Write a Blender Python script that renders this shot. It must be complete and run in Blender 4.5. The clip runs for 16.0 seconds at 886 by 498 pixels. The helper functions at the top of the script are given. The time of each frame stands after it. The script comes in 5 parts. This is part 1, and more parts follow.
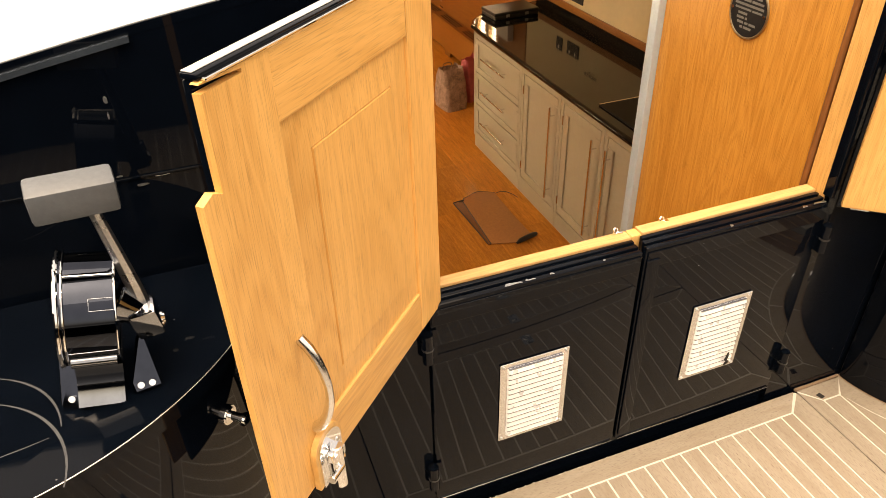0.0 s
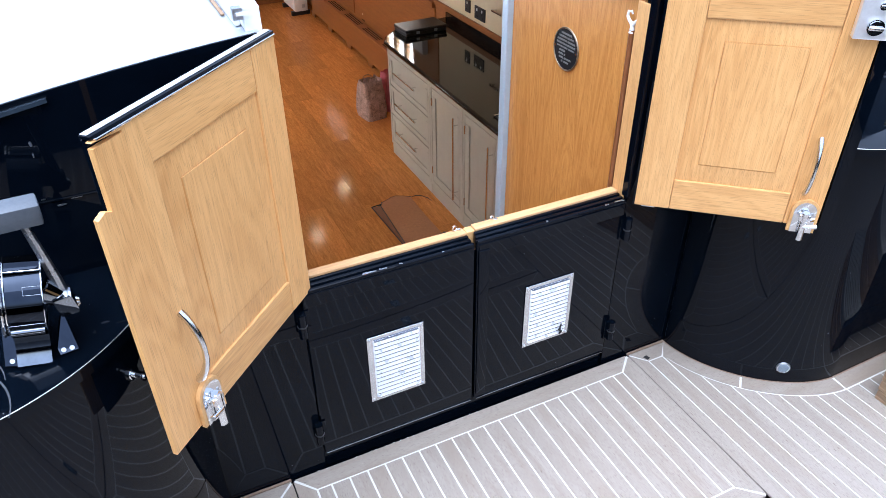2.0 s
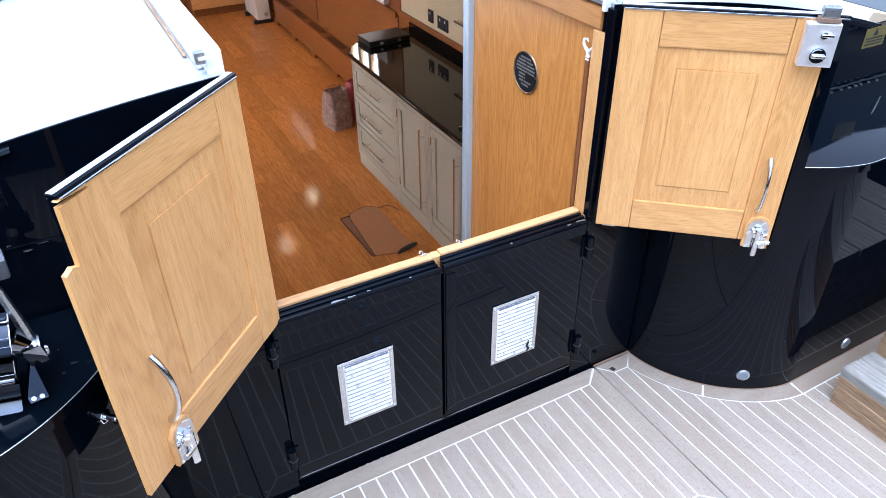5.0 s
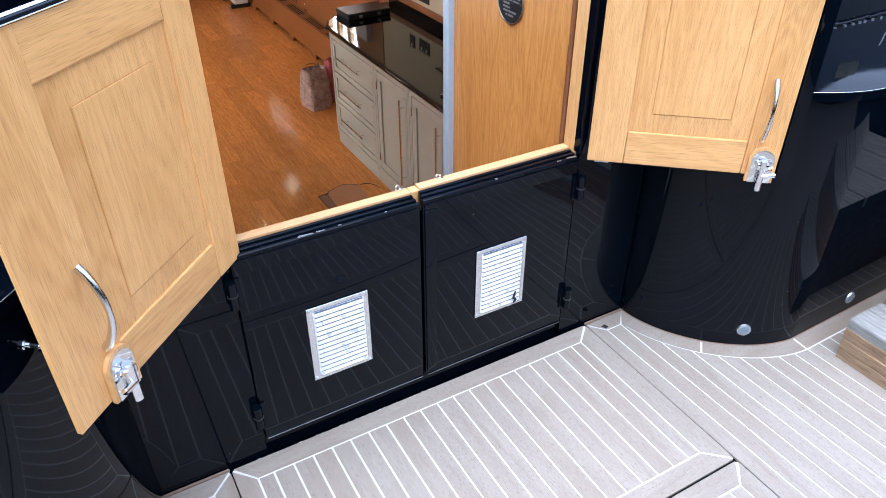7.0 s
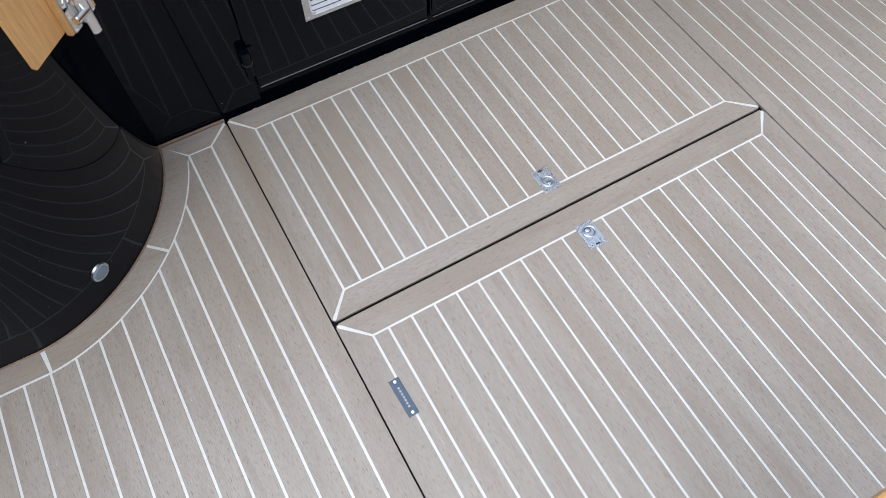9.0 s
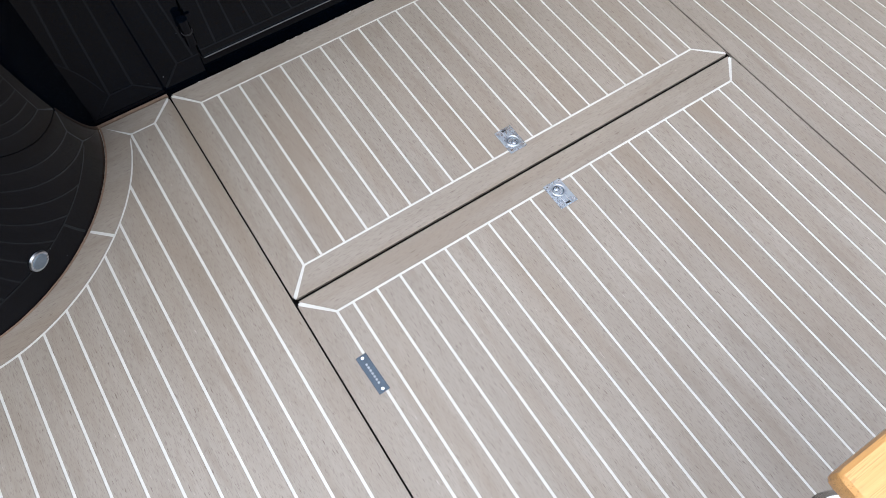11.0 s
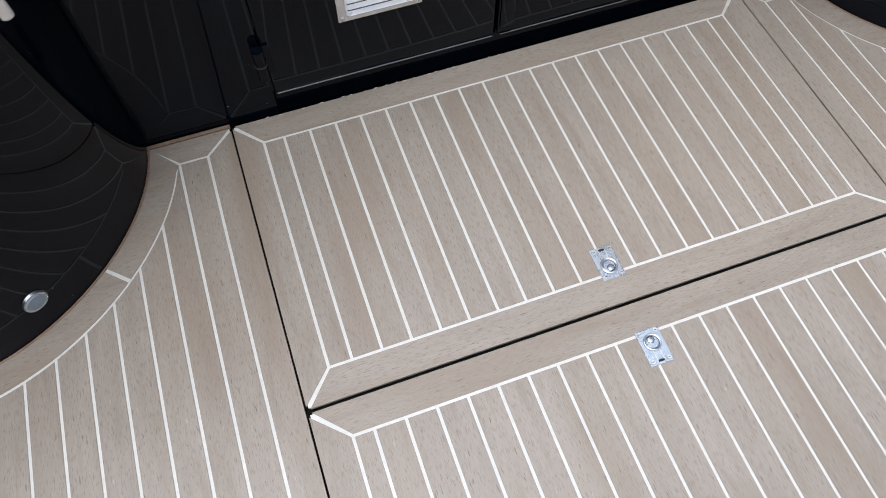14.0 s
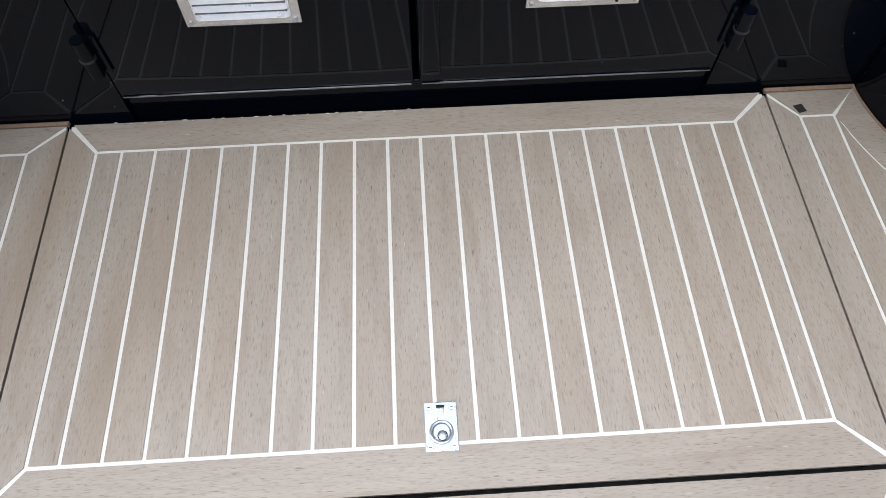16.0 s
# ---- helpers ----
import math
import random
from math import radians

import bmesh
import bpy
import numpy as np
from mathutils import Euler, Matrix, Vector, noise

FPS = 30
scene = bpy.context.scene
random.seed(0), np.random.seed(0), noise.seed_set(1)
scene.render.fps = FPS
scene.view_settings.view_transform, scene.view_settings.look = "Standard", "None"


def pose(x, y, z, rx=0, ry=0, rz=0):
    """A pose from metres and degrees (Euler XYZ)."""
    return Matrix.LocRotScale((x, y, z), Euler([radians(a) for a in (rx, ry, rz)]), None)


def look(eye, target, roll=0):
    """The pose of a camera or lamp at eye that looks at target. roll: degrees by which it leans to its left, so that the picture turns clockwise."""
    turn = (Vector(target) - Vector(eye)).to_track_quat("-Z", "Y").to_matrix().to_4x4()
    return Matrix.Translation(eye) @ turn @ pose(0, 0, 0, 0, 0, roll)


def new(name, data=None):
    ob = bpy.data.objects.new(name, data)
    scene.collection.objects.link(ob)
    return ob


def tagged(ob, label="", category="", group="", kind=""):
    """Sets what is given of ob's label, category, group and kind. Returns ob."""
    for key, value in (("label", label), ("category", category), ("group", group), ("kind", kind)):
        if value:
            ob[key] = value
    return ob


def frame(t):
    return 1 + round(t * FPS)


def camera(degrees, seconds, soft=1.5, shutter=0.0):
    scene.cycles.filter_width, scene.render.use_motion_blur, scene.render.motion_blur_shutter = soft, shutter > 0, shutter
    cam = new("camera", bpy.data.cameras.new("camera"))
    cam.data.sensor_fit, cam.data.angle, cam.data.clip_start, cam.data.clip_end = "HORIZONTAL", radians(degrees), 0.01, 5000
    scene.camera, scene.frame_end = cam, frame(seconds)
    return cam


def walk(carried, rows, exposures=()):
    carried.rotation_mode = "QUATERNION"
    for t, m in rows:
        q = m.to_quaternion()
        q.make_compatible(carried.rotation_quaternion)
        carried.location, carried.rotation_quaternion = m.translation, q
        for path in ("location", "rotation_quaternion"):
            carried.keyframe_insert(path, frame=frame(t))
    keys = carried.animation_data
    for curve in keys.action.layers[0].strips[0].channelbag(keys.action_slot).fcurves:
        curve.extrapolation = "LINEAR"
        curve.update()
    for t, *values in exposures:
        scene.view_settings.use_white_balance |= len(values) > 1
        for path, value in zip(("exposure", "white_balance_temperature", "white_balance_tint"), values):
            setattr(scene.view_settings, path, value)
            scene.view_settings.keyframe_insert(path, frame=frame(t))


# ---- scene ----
cam = camera(64.2, 16.0, 0.8)
PATH = [
    (0, (-0.733, -0.893, 1.36), (-0.172, 0.653, 0.222), -1.7),
    (0.5, (-0.71, -1.001, 1.395), (-0.078, 0.518, 0.258), -1.1),
    (1, (-0.705, -1.122, 1.454), (-0.048, 0.388, 0.319), -0.6),
    (1.5, (-0.701, -1.201, 1.5), (-0.021, 0.3, 0.366), -0.6),
    (2, (-0.672, -1.239, 1.543), (0.027, 0.251, 0.408), -0.7),
    (2.5, (-0.673, -1.242, 1.566), (0.047, 0.239, 0.431), -0.6),
    (3, (-0.677, -1.235, 1.581), (0.061, 0.237, 0.446), -0.1),
    (3.5, (-0.679, -1.244, 1.606), (0.07, 0.223, 0.471), -0.1),
    (4, (-0.669, -1.247, 1.617), (0.093, 0.213, 0.482), -0.4),
    (6.3, (-0.639, -1.222, 1.555), (0.153, 0.223, 0.421), -0.5),
    (6.5, (-0.63, -1.221, 1.503), (0.171, 0.22, 0.371), -0.4),
    (7, (-0.632, -1.208, 1.396), (0.182, 0.227, 0.265), -0.1),
    (7.5, (-0.629, -1.212, 1.359), (0.198, 0.217, 0.229), -0.3),
    (8, (-0.62, -1.187, 1.336), (0.137, 0.129, 0.034), 0.2),
    (8.5, (-0.608, -1.161, 1.293), (-0.075, -0.194, -0.374), -0.4),
    (9, (-0.603, -1.151, 1.261), (-0.139, -0.3, -0.489), -1.0),
    (9.5, (-0.572, -1.174, 1.233), (-0.108, -0.35, -0.529), -1.4),
    (12, (-0.588, -1.12, 1.177), (-0.072, -0.347, -0.594), -0.1),
    (12.5, (-0.583, -1.097, 1.183), (-0.097, -0.312, -0.591), -0.2),
    (13, (-0.539, -1.078, 1.156), (-0.151, -0.227, -0.612), -0.6),
    (13.5, (-0.496, -0.992, 1.1), (-0.189, -0.098, -0.662), -0.7),
    (14, (-0.43, -0.921, 1.064), (-0.123, -0.027, -0.699), -0.6),
    (14.5, (-0.333, -0.896, 1.06), (-0.04, 0.002, -0.703), -0.9),
    (15, (-0.202, -0.854, 1.032), (-0.009, 0.08, -0.726), -1.6),
    (15.5, (-0.113, -0.804, 0.964), (-0.016, 0.162, -0.785), -0.1),
    (16, (-0.002, -0.73, 0.85), (0.052, 0.247, -0.893), -0.3),
]
EXPOSURES = [(0.0, 1.36, 10600, 17), (0.5, 1.40, 7000, 13), (1.0, 1.36, 5600, 10), (1.5, 1.33, 5250, 12), (4.2, 1.33, 5130, 14),
             (7.0, 1.38, 5130, 13), (7.5, 1.42, 5050, 11), (8.0, 1.34, 5250, 10), (8.5, 0.80, 5560, 10), (9.0, 0.42, 5680, 10), (9.5, 0.48, 5780, 10), (13.0, 0.44, 5850, 10), (14.0, 0.42, 5930, 11), (15.5, 0.50, 5950, 10), (16.0, 0.59, 5950, 10)]
walk(cam, [(t, look(eye, target, roll)) for t, eye, target, roll in PATH], EXPOSURES)

# ---- world and light ----
world = bpy.data.worlds.new("world")
scene.world = world
world.use_nodes = True
wn = world.node_tree
sky = wn.nodes.new("ShaderNodeTexSky")
sky.sky_type = "NISHITA"
sky.sun_disc = False
sky.sun_elevation, sky.sun_rotation = radians(77), radians(233)
sky.air_density, sky.dust_density, sky.ozone_density = 1.0, 4.0, 0.6
wn.nodes["Background"].inputs["Strength"].default_value = 0.165
pale = wn.nodes.new("ShaderNodeHueSaturation")      # thin overcast: a whiter sky
pale.inputs["Saturation"].default_value = 0.45
wn.links.new(sky.outputs[0], pale.inputs["Color"])
wn.links.new(pale.outputs[0], wn.nodes["Background"].inputs[0])

sun = new("sun", bpy.data.lights.new("sun", "SUN"))
sun.data.energy, sun.data.angle, sun.data.color = 1.5, radians(80), (1.0, 0.98, 0.95)
sun.matrix_world = look((-1.6, -1.2, 9.0), (0, 0, 0))


def area_lamp(name, m, sx, sy, watts, colour):
    lamp = new(name, bpy.data.lights.new(name, "AREA"))
    lamp.data.shape, lamp.data.size, lamp.data.size_y = "RECTANGLE", sx, sy
    lamp.data.energy, lamp.data.color = watts, colour
    lamp.matrix_world = m
    return lamp


# ---- materials ----
def material(name, colour, rough=0.5, metal=0.0, var=0.15, scale=8.0, stretch=(1, 1, 1), dark=None, bump=0.0,
             bump_scale=80.0, coat=0.0, rough_var=0.1, piece=0.0, spec=0.5, fine=0.5):
    """Two scales of variation: slow stains, and grain drawn out by stretch; piece: spread of brightness between objects."""
    m = bpy.data.materials.new(name)
    m.use_nodes = True
    t = m.node_tree
    b = t.nodes["Principled BSDF"]
    co = t.nodes.new("ShaderNodeTexCoord")
    info = t.nodes.new("ShaderNodeObjectInfo")
    off = t.nodes.new("ShaderNodeVectorMath")
    off.operation = "SCALE"
    off.inputs[0].default_value = (7.3, 11.1, 5.7)
    t.links.new(info.outputs["Random"], off.inputs["Scale"])
    add = t.nodes.new("ShaderNodeVectorMath")
    t.links.new(co.outputs["Object"], add.inputs[0])
    t.links.new(off.outputs[0], add.inputs[1])
    mp = t.nodes.new("ShaderNodeMapping")
    mp.inputs["Scale"].default_value = stretch
    t.links.new(add.outputs[0], mp.inputs["Vector"])
    n1 = t.nodes.new("ShaderNodeTexNoise")
    n1.inputs["Scale"].default_value, n1.inputs["Detail"].default_value = scale, 6
    n1.inputs["Roughness"].default_value = 0.6
    t.links.new(mp.outputs[0], n1.inputs["Vector"])
    n2 = t.nodes.new("ShaderNodeTexNoise")
    n2.inputs["Scale"].default_value, n2.inputs["Detail"].default_value = scale * 6, 4
    t.links.new(mp.outputs[0], n2.inputs["Vector"])
    mixn = t.nodes.new("ShaderNodeMix")
    mixn.inputs["Factor"].default_value = fine
    t.links.new(n1.outputs["Fac"], mixn.inputs[2])
    t.links.new(n2.outputs["Fac"], mixn.inputs[3])
    ramp = t.nodes.new("ShaderNodeMapRange")
    ramp.inputs["From Min"].default_value, ramp.inputs["From Max"].default_value = 0.33, 0.67
    t.links.new(mixn.outputs[0], ramp.inputs["Value"])
    mix = t.nodes.new("ShaderNodeMix")
    mix.data_type = "RGBA"
    low = dark or tuple(c * (1 - var) for c in colour)
    mix.inputs[6].default_value = (*low, 1)
    mix.inputs[7].default_value = (*(min(1, c * (1 + var * 0.6)) for c in colour), 1)
    t.links.new(ramp.outputs[0], mix.inputs["Factor"])
    hsv = t.nodes.new("ShaderNodeHueSaturation")
    val = t.nodes.new("ShaderNodeMapRange")
    val.inputs["To Min"].default_value, val.inputs["To Max"].default_value = 1 - piece, 1 + piece
    t.links.new(info.outputs["Random"], val.inputs["Value"])
    t.links.new(val.outputs[0], hsv.inputs["Value"])
    t.links.new(mix.outputs[2], hsv.inputs["Color"])
    t.links.new(hsv.outputs[0], b.inputs["Base Color"])
    rr = t.nodes.new("ShaderNodeMapRange")
    rr.inputs["To Min"].default_value = max(0.0, rough - rough_var * rough)
    rr.inputs["To Max"].default_value = min(1.0, rough + rough_var * rough)
    t.links.new(n1.outputs["Fac"], rr.inputs["Value"])
    t.links.new(rr.outputs[0], b.inputs["Roughness"])
    b.inputs["Metallic"].default_value = metal
    b.inputs["Specular IOR Level"].default_value = spec
    b.inputs["Coat Weight"].default_value = coat
    b.inputs["Coat Roughness"].default_value = 0.12
    if bump:
        n3 = t.nodes.new("ShaderNodeTexNoise")
        n3.inputs["Scale"].default_value, n3.inputs["Detail"].default_value = bump_scale, 3
        t.links.new(mp.outputs[0], n3.inputs["Vector"])
        bp = t.nodes.new("ShaderNodeBump")
        bp.inputs["Strength"].default_value, bp.inputs["Distance"].default_value = bump, 0.004
        t.links.new(n3.outputs["Fac"], bp.inputs["Height"])
        t.links.new(bp.outputs[0], b.inputs["Normal"])
    return m


def speckled_black():
    """Gloss black enamel with dust specks and a faint orange-peel."""
    m = material("black_enamel", (0.0014, 0.0028, 0.0056), 0.03, 0, 0.3, 3, bump=0.012, bump_scale=14, rough_var=0.5, spec=0.16)
    t = m.node_tree
    b = t.nodes["Principled BSDF"]
    co = t.nodes["Texture Coordinate"]
    v = t.nodes.new("ShaderNodeTexVoronoi")
    v.inputs["Scale"].default_value = 34
    t.links.new(co.outputs["Object"], v.inputs["Vector"])
    n = t.nodes.new("ShaderNodeTexNoise")
    n.inputs["Scale"].default_value = 5
    t.links.new(co.outputs["Object"], n.inputs["Vector"])
    thr = t.nodes.new("ShaderNodeMapRange")
    thr.inputs["From Min"].default_value, thr.inputs["From Max"].default_value = 0.47, 0.8
    thr.inputs["To Max"].default_value = 0.075
    t.links.new(n.outputs["Fac"], thr.inputs["Value"])
    lt = t.nodes.new("ShaderNodeMath")
    lt.operation = "LESS_THAN"
    t.links.new(v.outputs["Distance"], lt.inputs[0])
    t.links.new(thr.outputs[0], lt.inputs[1])
    mix = t.nodes.new("ShaderNodeMix")
    mix.data_type = "RGBA"
    mix.inputs[7].default_value = (0.16, 0.16, 0.17, 1)
    t.links.new(lt.outputs[0], mix.inputs["Factor"])
    t.links.new(b.inputs["Base Color"].links[0].from_socket, mix.inputs[6])
    t.links.new(mix.outputs[2], b.inputs["Base Color"])
    return m


BLACK = speckled_black()


def scuffed_black():
    """Black enamel worn by feet and rope: fine hazy scratches over the gloss."""
    m = speckled_black()
    m.name = "scuffed_enamel"
    t = m.node_tree
    b = t.nodes["Principled BSDF"]
    n = t.nodes.new("ShaderNodeTexNoise")
    n.inputs["Scale"].default_value, n.inputs["Detail"].default_value, n.inputs["Distortion"].default_value = 7, 8, 1.5
    t.links.new(t.nodes["Texture Coordinate"].outputs["Object"], n.inputs["Vector"])
    r = t.nodes.new("ShaderNodeMapRange")
    r.inputs["From Min"].default_value, r.inputs["From Max"].default_value = 0.35, 0.7
    r.inputs["To Min"].default_value, r.inputs["To Max"].default_value = 0.03, 0.11
    t.links.new(n.outputs["Fac"], r.inputs["Value"])
    t.links.new(r.outputs[0], b.inputs["Roughness"])
    b.inputs["Specular IOR Level"].default_value = 0.15
    return m


SCUFFED = scuffed_black()


def oak_material(name, axis, light, dark, rough=0.34, board=0.075):
    """Sawn oak: glued boards of differing tone, drawn-out figure, fine dark pores. axis: along the grain, 0 to 2."""
    m = bpy.data.materials.new(name)
    m.use_nodes = True
    t = m.node_tree
    b = t.nodes["Principled BSDF"]
    nd, ln = t.nodes.new, t.links.new
    co, info = nd("ShaderNodeTexCoord"), nd("ShaderNodeObjectInfo")
    off = nd("ShaderNodeVectorMath")
    off.operation = "SCALE"
    off.inputs[0].default_value = (3.1, 4.7, 2.3)
    ln(info.outputs["Random"], off.inputs["Scale"])
    add = nd("ShaderNodeVectorMath")
    ln(co.outputs["Object"], add.inputs[0])
    ln(off.outputs[0], add.inputs[1])
    # board tone across the grain
    sep = nd("ShaderNodeSeparateXYZ")
    ln(add.outputs[0], sep.inputs[0])
    cross = sep.outputs[0] if axis == 2 else sep.outputs[2] if axis == 0 else sep.outputs[0]
    div = nd("ShaderNodeMath")
    div.operation = "DIVIDE"
    div.inputs[1].default_value = board
    ln(cross, div.inputs[0])
    fl = nd("ShaderNodeMath")
    fl.operation = "FLOOR"
    ln(div.outputs[0], fl.inputs[0])
    wn_ = nd("ShaderNodeTexWhiteNoise")
    wn_.noise_dimensions = "1D"
    ln(fl.outputs[0], wn_.inputs["W"])

    def noise_at(stretch, scale, detail, dist=0.0):
        mp = nd("ShaderNodeMapping")
        mp.inputs["Scale"].default_value = [1.0 if k == axis else stretch for k in range(3)]
        ln(add.outputs[0], mp.inputs["Vector"])
        n = nd("ShaderNodeTexNoise")
        n.inputs["Scale"].default_value, n.inputs["Detail"].default_value = scale, detail
        n.inputs["Distortion"].default_value = dist
        ln(mp.outputs[0], n.inputs["Vector"])
        return n.outputs["Fac"]

    figure = noise_at(7, 1.35, 2, 0.9)
    grain = noise_at(46, 8, 5)
    pores = noise_at(34, 24, 2)
    # rings of the figure
    ring = nd("ShaderNodeMath")
    ring.operation = "MULTIPLY"
    ring.inputs[1].default_value = 70
    ln(figure, ring.inputs[0])
    sine = nd("ShaderNodeMath")
    sine.operation = "SINE"
    ln(ring.outputs[0], sine.inputs[0])

    def mixed(parts):
        last = None
        for sock, k in parts:
            mul = nd("ShaderNodeMath")
            mul.operation = "MULTIPLY_ADD"
            mul.inputs[1].default_value = k
            if last is None:
                mul.inputs[2].default_value = 0.0
            else:
                ln(last, mul.inputs[2])
            ln(sock, mul.inputs[0])
            last = mul.outputs[0]
        return last

    fac = mixed([(wn_.outputs["Value"], 0.30), (sine.outputs[0], 0.075), (grain, 0.50), (figure, 0.40)])
    rg = nd("ShaderNodeMapRange")
    rg.inputs["From Min"].default_value, rg.inputs["From Max"].default_value = 0.30, 0.76
    ln(fac, rg.inputs["Value"])
    mix = nd("ShaderNodeMix")
    mix.data_type = "RGBA"
    mix.inputs[6].default_value, mix.inputs[7].default_value = (*dark, 1), (*light, 1)
    ln(rg.outputs[0], mix.inputs["Factor"])
    pr = nd("ShaderNodeMapRange")
    pr.inputs["From Min"].default_value, pr.inputs["From Max"].default_value = 0.54, 0.68
    pr.inputs["To Max"].default_value = 0.42
    ln(pores, pr.inputs["Value"])
    mix2 = nd("ShaderNodeMix")
    mix2.data_type = "RGBA"
    mix2.inputs[7].default_value = (*(c * 0.5 for c in dark), 1)
    ln(pr.outputs[0], mix2.inputs["Factor"])
    ln(mix.outputs[2], mix2.inputs[6])
    hsv = nd("ShaderNodeHueSaturation")
    val = nd("ShaderNodeMapRange")
    val.inputs["To Min"].default_value, val.inputs["To Max"].default_value = 0.95, 1.06
    ln(info.outputs["Random"], val.inputs["Value"])
    ln(val.outputs[0], hsv.inputs["Value"])
    ln(mix2.outputs[2], hsv.inputs["Color"])
    ln(hsv.outputs[0], b.inputs["Base Color"])
    rr = nd("ShaderNodeMapRange")
    rr.inputs["To Min"].default_value, rr.inputs["To Max"].default_value = rough * 0.8, rough * 1.25
    ln(grain, rr.inputs["Value"])
    ln(rr.outputs[0], b.inputs["Roughness"])
    bp = nd("ShaderNodeBump")
    bp.inputs["Strength"].default_value, bp.inputs["Distance"].default_value = 0.15, 0.002
    ln(pores, bp.inputs["Height"])
    ln(bp.outputs[0], b.inputs["Normal"])
    return m


OAK, OAK_D = (0.73, 0.412, 0.148), (0.56, 0.280, 0.083)
oak_v = oak_material("oak_upright", 2, OAK, OAK_D)
oak_h = oak_material("oak_level", 0, OAK, OAK_D)
oak_sill = oak_material("oak_sill", 0, (0.60, 0.365, 0.165), (0.46, 0.255, 0.098), 0.45)
oak_y = oak_material("oak_lengthwise", 1, (0.56, 0.27, 0.075), (0.42, 0.18, 0.042))
oak_edge = material("oak_edge", (0.66, 0.39, 0.15), 0.4, 0, 0.2, 9, (3, 3, 1), (0.5, 0.27, 0.09), piece=0.03)
oak_lining = oak_material("oak_lining", 2, (0.62, 0.285, 0.064), (0.40, 0.155, 0.026), 0.24, 0.16)
oak_dark = material("dark_moulding", (0.22, 0.08, 0.025), 0.35, 0, 0.3, 9, (7, 7, 0.6))
oak_floor = material("oak_floorboard", (0.63, 0.268, 0.066), 0.11, 0, 0.3, 9, (7, 0.8, 7), (0.39, 0.140, 0.027), 0.03, 30, 0.0, piece=0.13, spec=0.09)
oak_cover = material("oak_cover", (0.30, 0.115, 0.030), 0.35, 0, 0.25, 8, (6, 0.6, 6), (0.21, 0.073, 0.017), piece=0.06)
TEAK = material("weathered_teak", (0.284, 0.248, 0.206), 0.36, 0, 0.12, 4, (7, 1.3, 7), (0.246, 0.212, 0.172), 0.10, 30, piece=0.035, fine=0.3, rough_var=0.25)
TEAK_X = material("weathered_teak_border", (0.278, 0.242, 0.200), 0.36, 0, 0.12, 4, (1.3, 7, 7), (0.240, 0.205, 0.165), 0.10, 30, piece=0.035, fine=0.3, rough_var=0.25)


def flecks(m, stretch):
    """Short dark pores and pale nicks along the grain."""
    t = m.node_tree
    b = t.nodes["Principled BSDF"]
    co = t.nodes["Texture Coordinate"]
    src = b.inputs["Base Color"].links[0].from_socket
    for scale, lo, hi, colour, most in ((95, 0.64, 0.74, (0.11, 0.08, 0.06, 1), 0.85), (80, 0.70, 0.78, (0.45, 0.40, 0.35, 1), 0.7),
                                        (150, 0.52, 0.74, (0.14, 0.11, 0.085, 1), 0.6), (13, 0.55, 0.75, (0.20, 0.16, 0.12, 1), 0.5), (2.6, 0.50, 0.72, (0.215, 0.165, 0.115, 1), 0.5)):
        mp = t.nodes.new("ShaderNodeMapping")
        mp.inputs["Scale"].default_value = stretch
        mp.inputs["Location"].default_value = (scale, 0, 0)
        t.links.new(co.outputs["Object"], mp.inputs["Vector"])
        n = t.nodes.new("ShaderNodeTexNoise")
        n.inputs["Scale"].default_value, n.inputs["Detail"].default_value = scale, 2
        t.links.new(mp.outputs[0], n.inputs["Vector"])
        r = t.nodes.new("ShaderNodeMapRange")
        r.inputs["From Min"].default_value, r.inputs["From Max"].default_value = lo, hi
        r.inputs["To Max"].default_value = most
        t.links.new(n.outputs["Fac"], r.inputs["Value"])
        mix = t.nodes.new("ShaderNodeMix")
        mix.data_type = "RGBA"
        mix.inputs[7].default_value = colour
        t.links.new(r.outputs[0], mix.inputs["Factor"])
        t.links.new(src, mix.inputs[6])
        src = mix.outputs[2]
    t.links.new(src, b.inputs["Base Color"])


flecks(TEAK, (3.8, 0.55, 1))
flecks(TEAK_X, (0.55, 3.8, 1))
CAULK = material("white_caulking", (0.58, 0.57, 0.53), 0.4, 0, 0.1, 20)
SEAM = material("dark_seam", (0.006, 0.005, 0.0045), 0.8, 0, 0.2, 20)
SCUFF = material("rope_scuff", (0.045, 0.05, 0.058), 0.5, 0, 0.4, 60)
RAW = material("raw_edge", (0.22, 0.145, 0.095), 0.7, 0, 0.3, 30)
CHROME = material("chrome", (0.78, 0.79, 0.8), 0.035, 1, 0.08, 12, rough_var=0.4)
STEEL = material("brushed_steel", (0.72, 0.73, 0.74), 0.2, 1, 0.12, 25, (1, 1, 6), rough_var=0.4)
POLISH = material("polished_steel", (0.86, 0.86, 0.86), 0.1, 1, 0.06, 12, rough_var=0.4)
GALV = material("dull_steel", (0.55, 0.57, 0.6), 0.3, 1, 0.2, 40, rough_var=0.4)
ALU = material("aluminium_trim", (0.52, 0.64, 0.71), 0.35, 0.3, 0.08, 20)
WHITE = material("white_gloss", (0.8, 0.8, 0.79), 0.3, 0, 0.06, 6)
ROOF = material("pale_roof_paint", (0.36, 0.39, 0.42), 0.3, 0, 0.12, 3)
MAROON = material("maroon_paint", (0.12, 0.012, 0.014), 0.2, 0, 0.2, 4)
CREAM = material("cream_wall", (0.74, 0.62, 0.40), 0.5, 0, 0.05, 5)
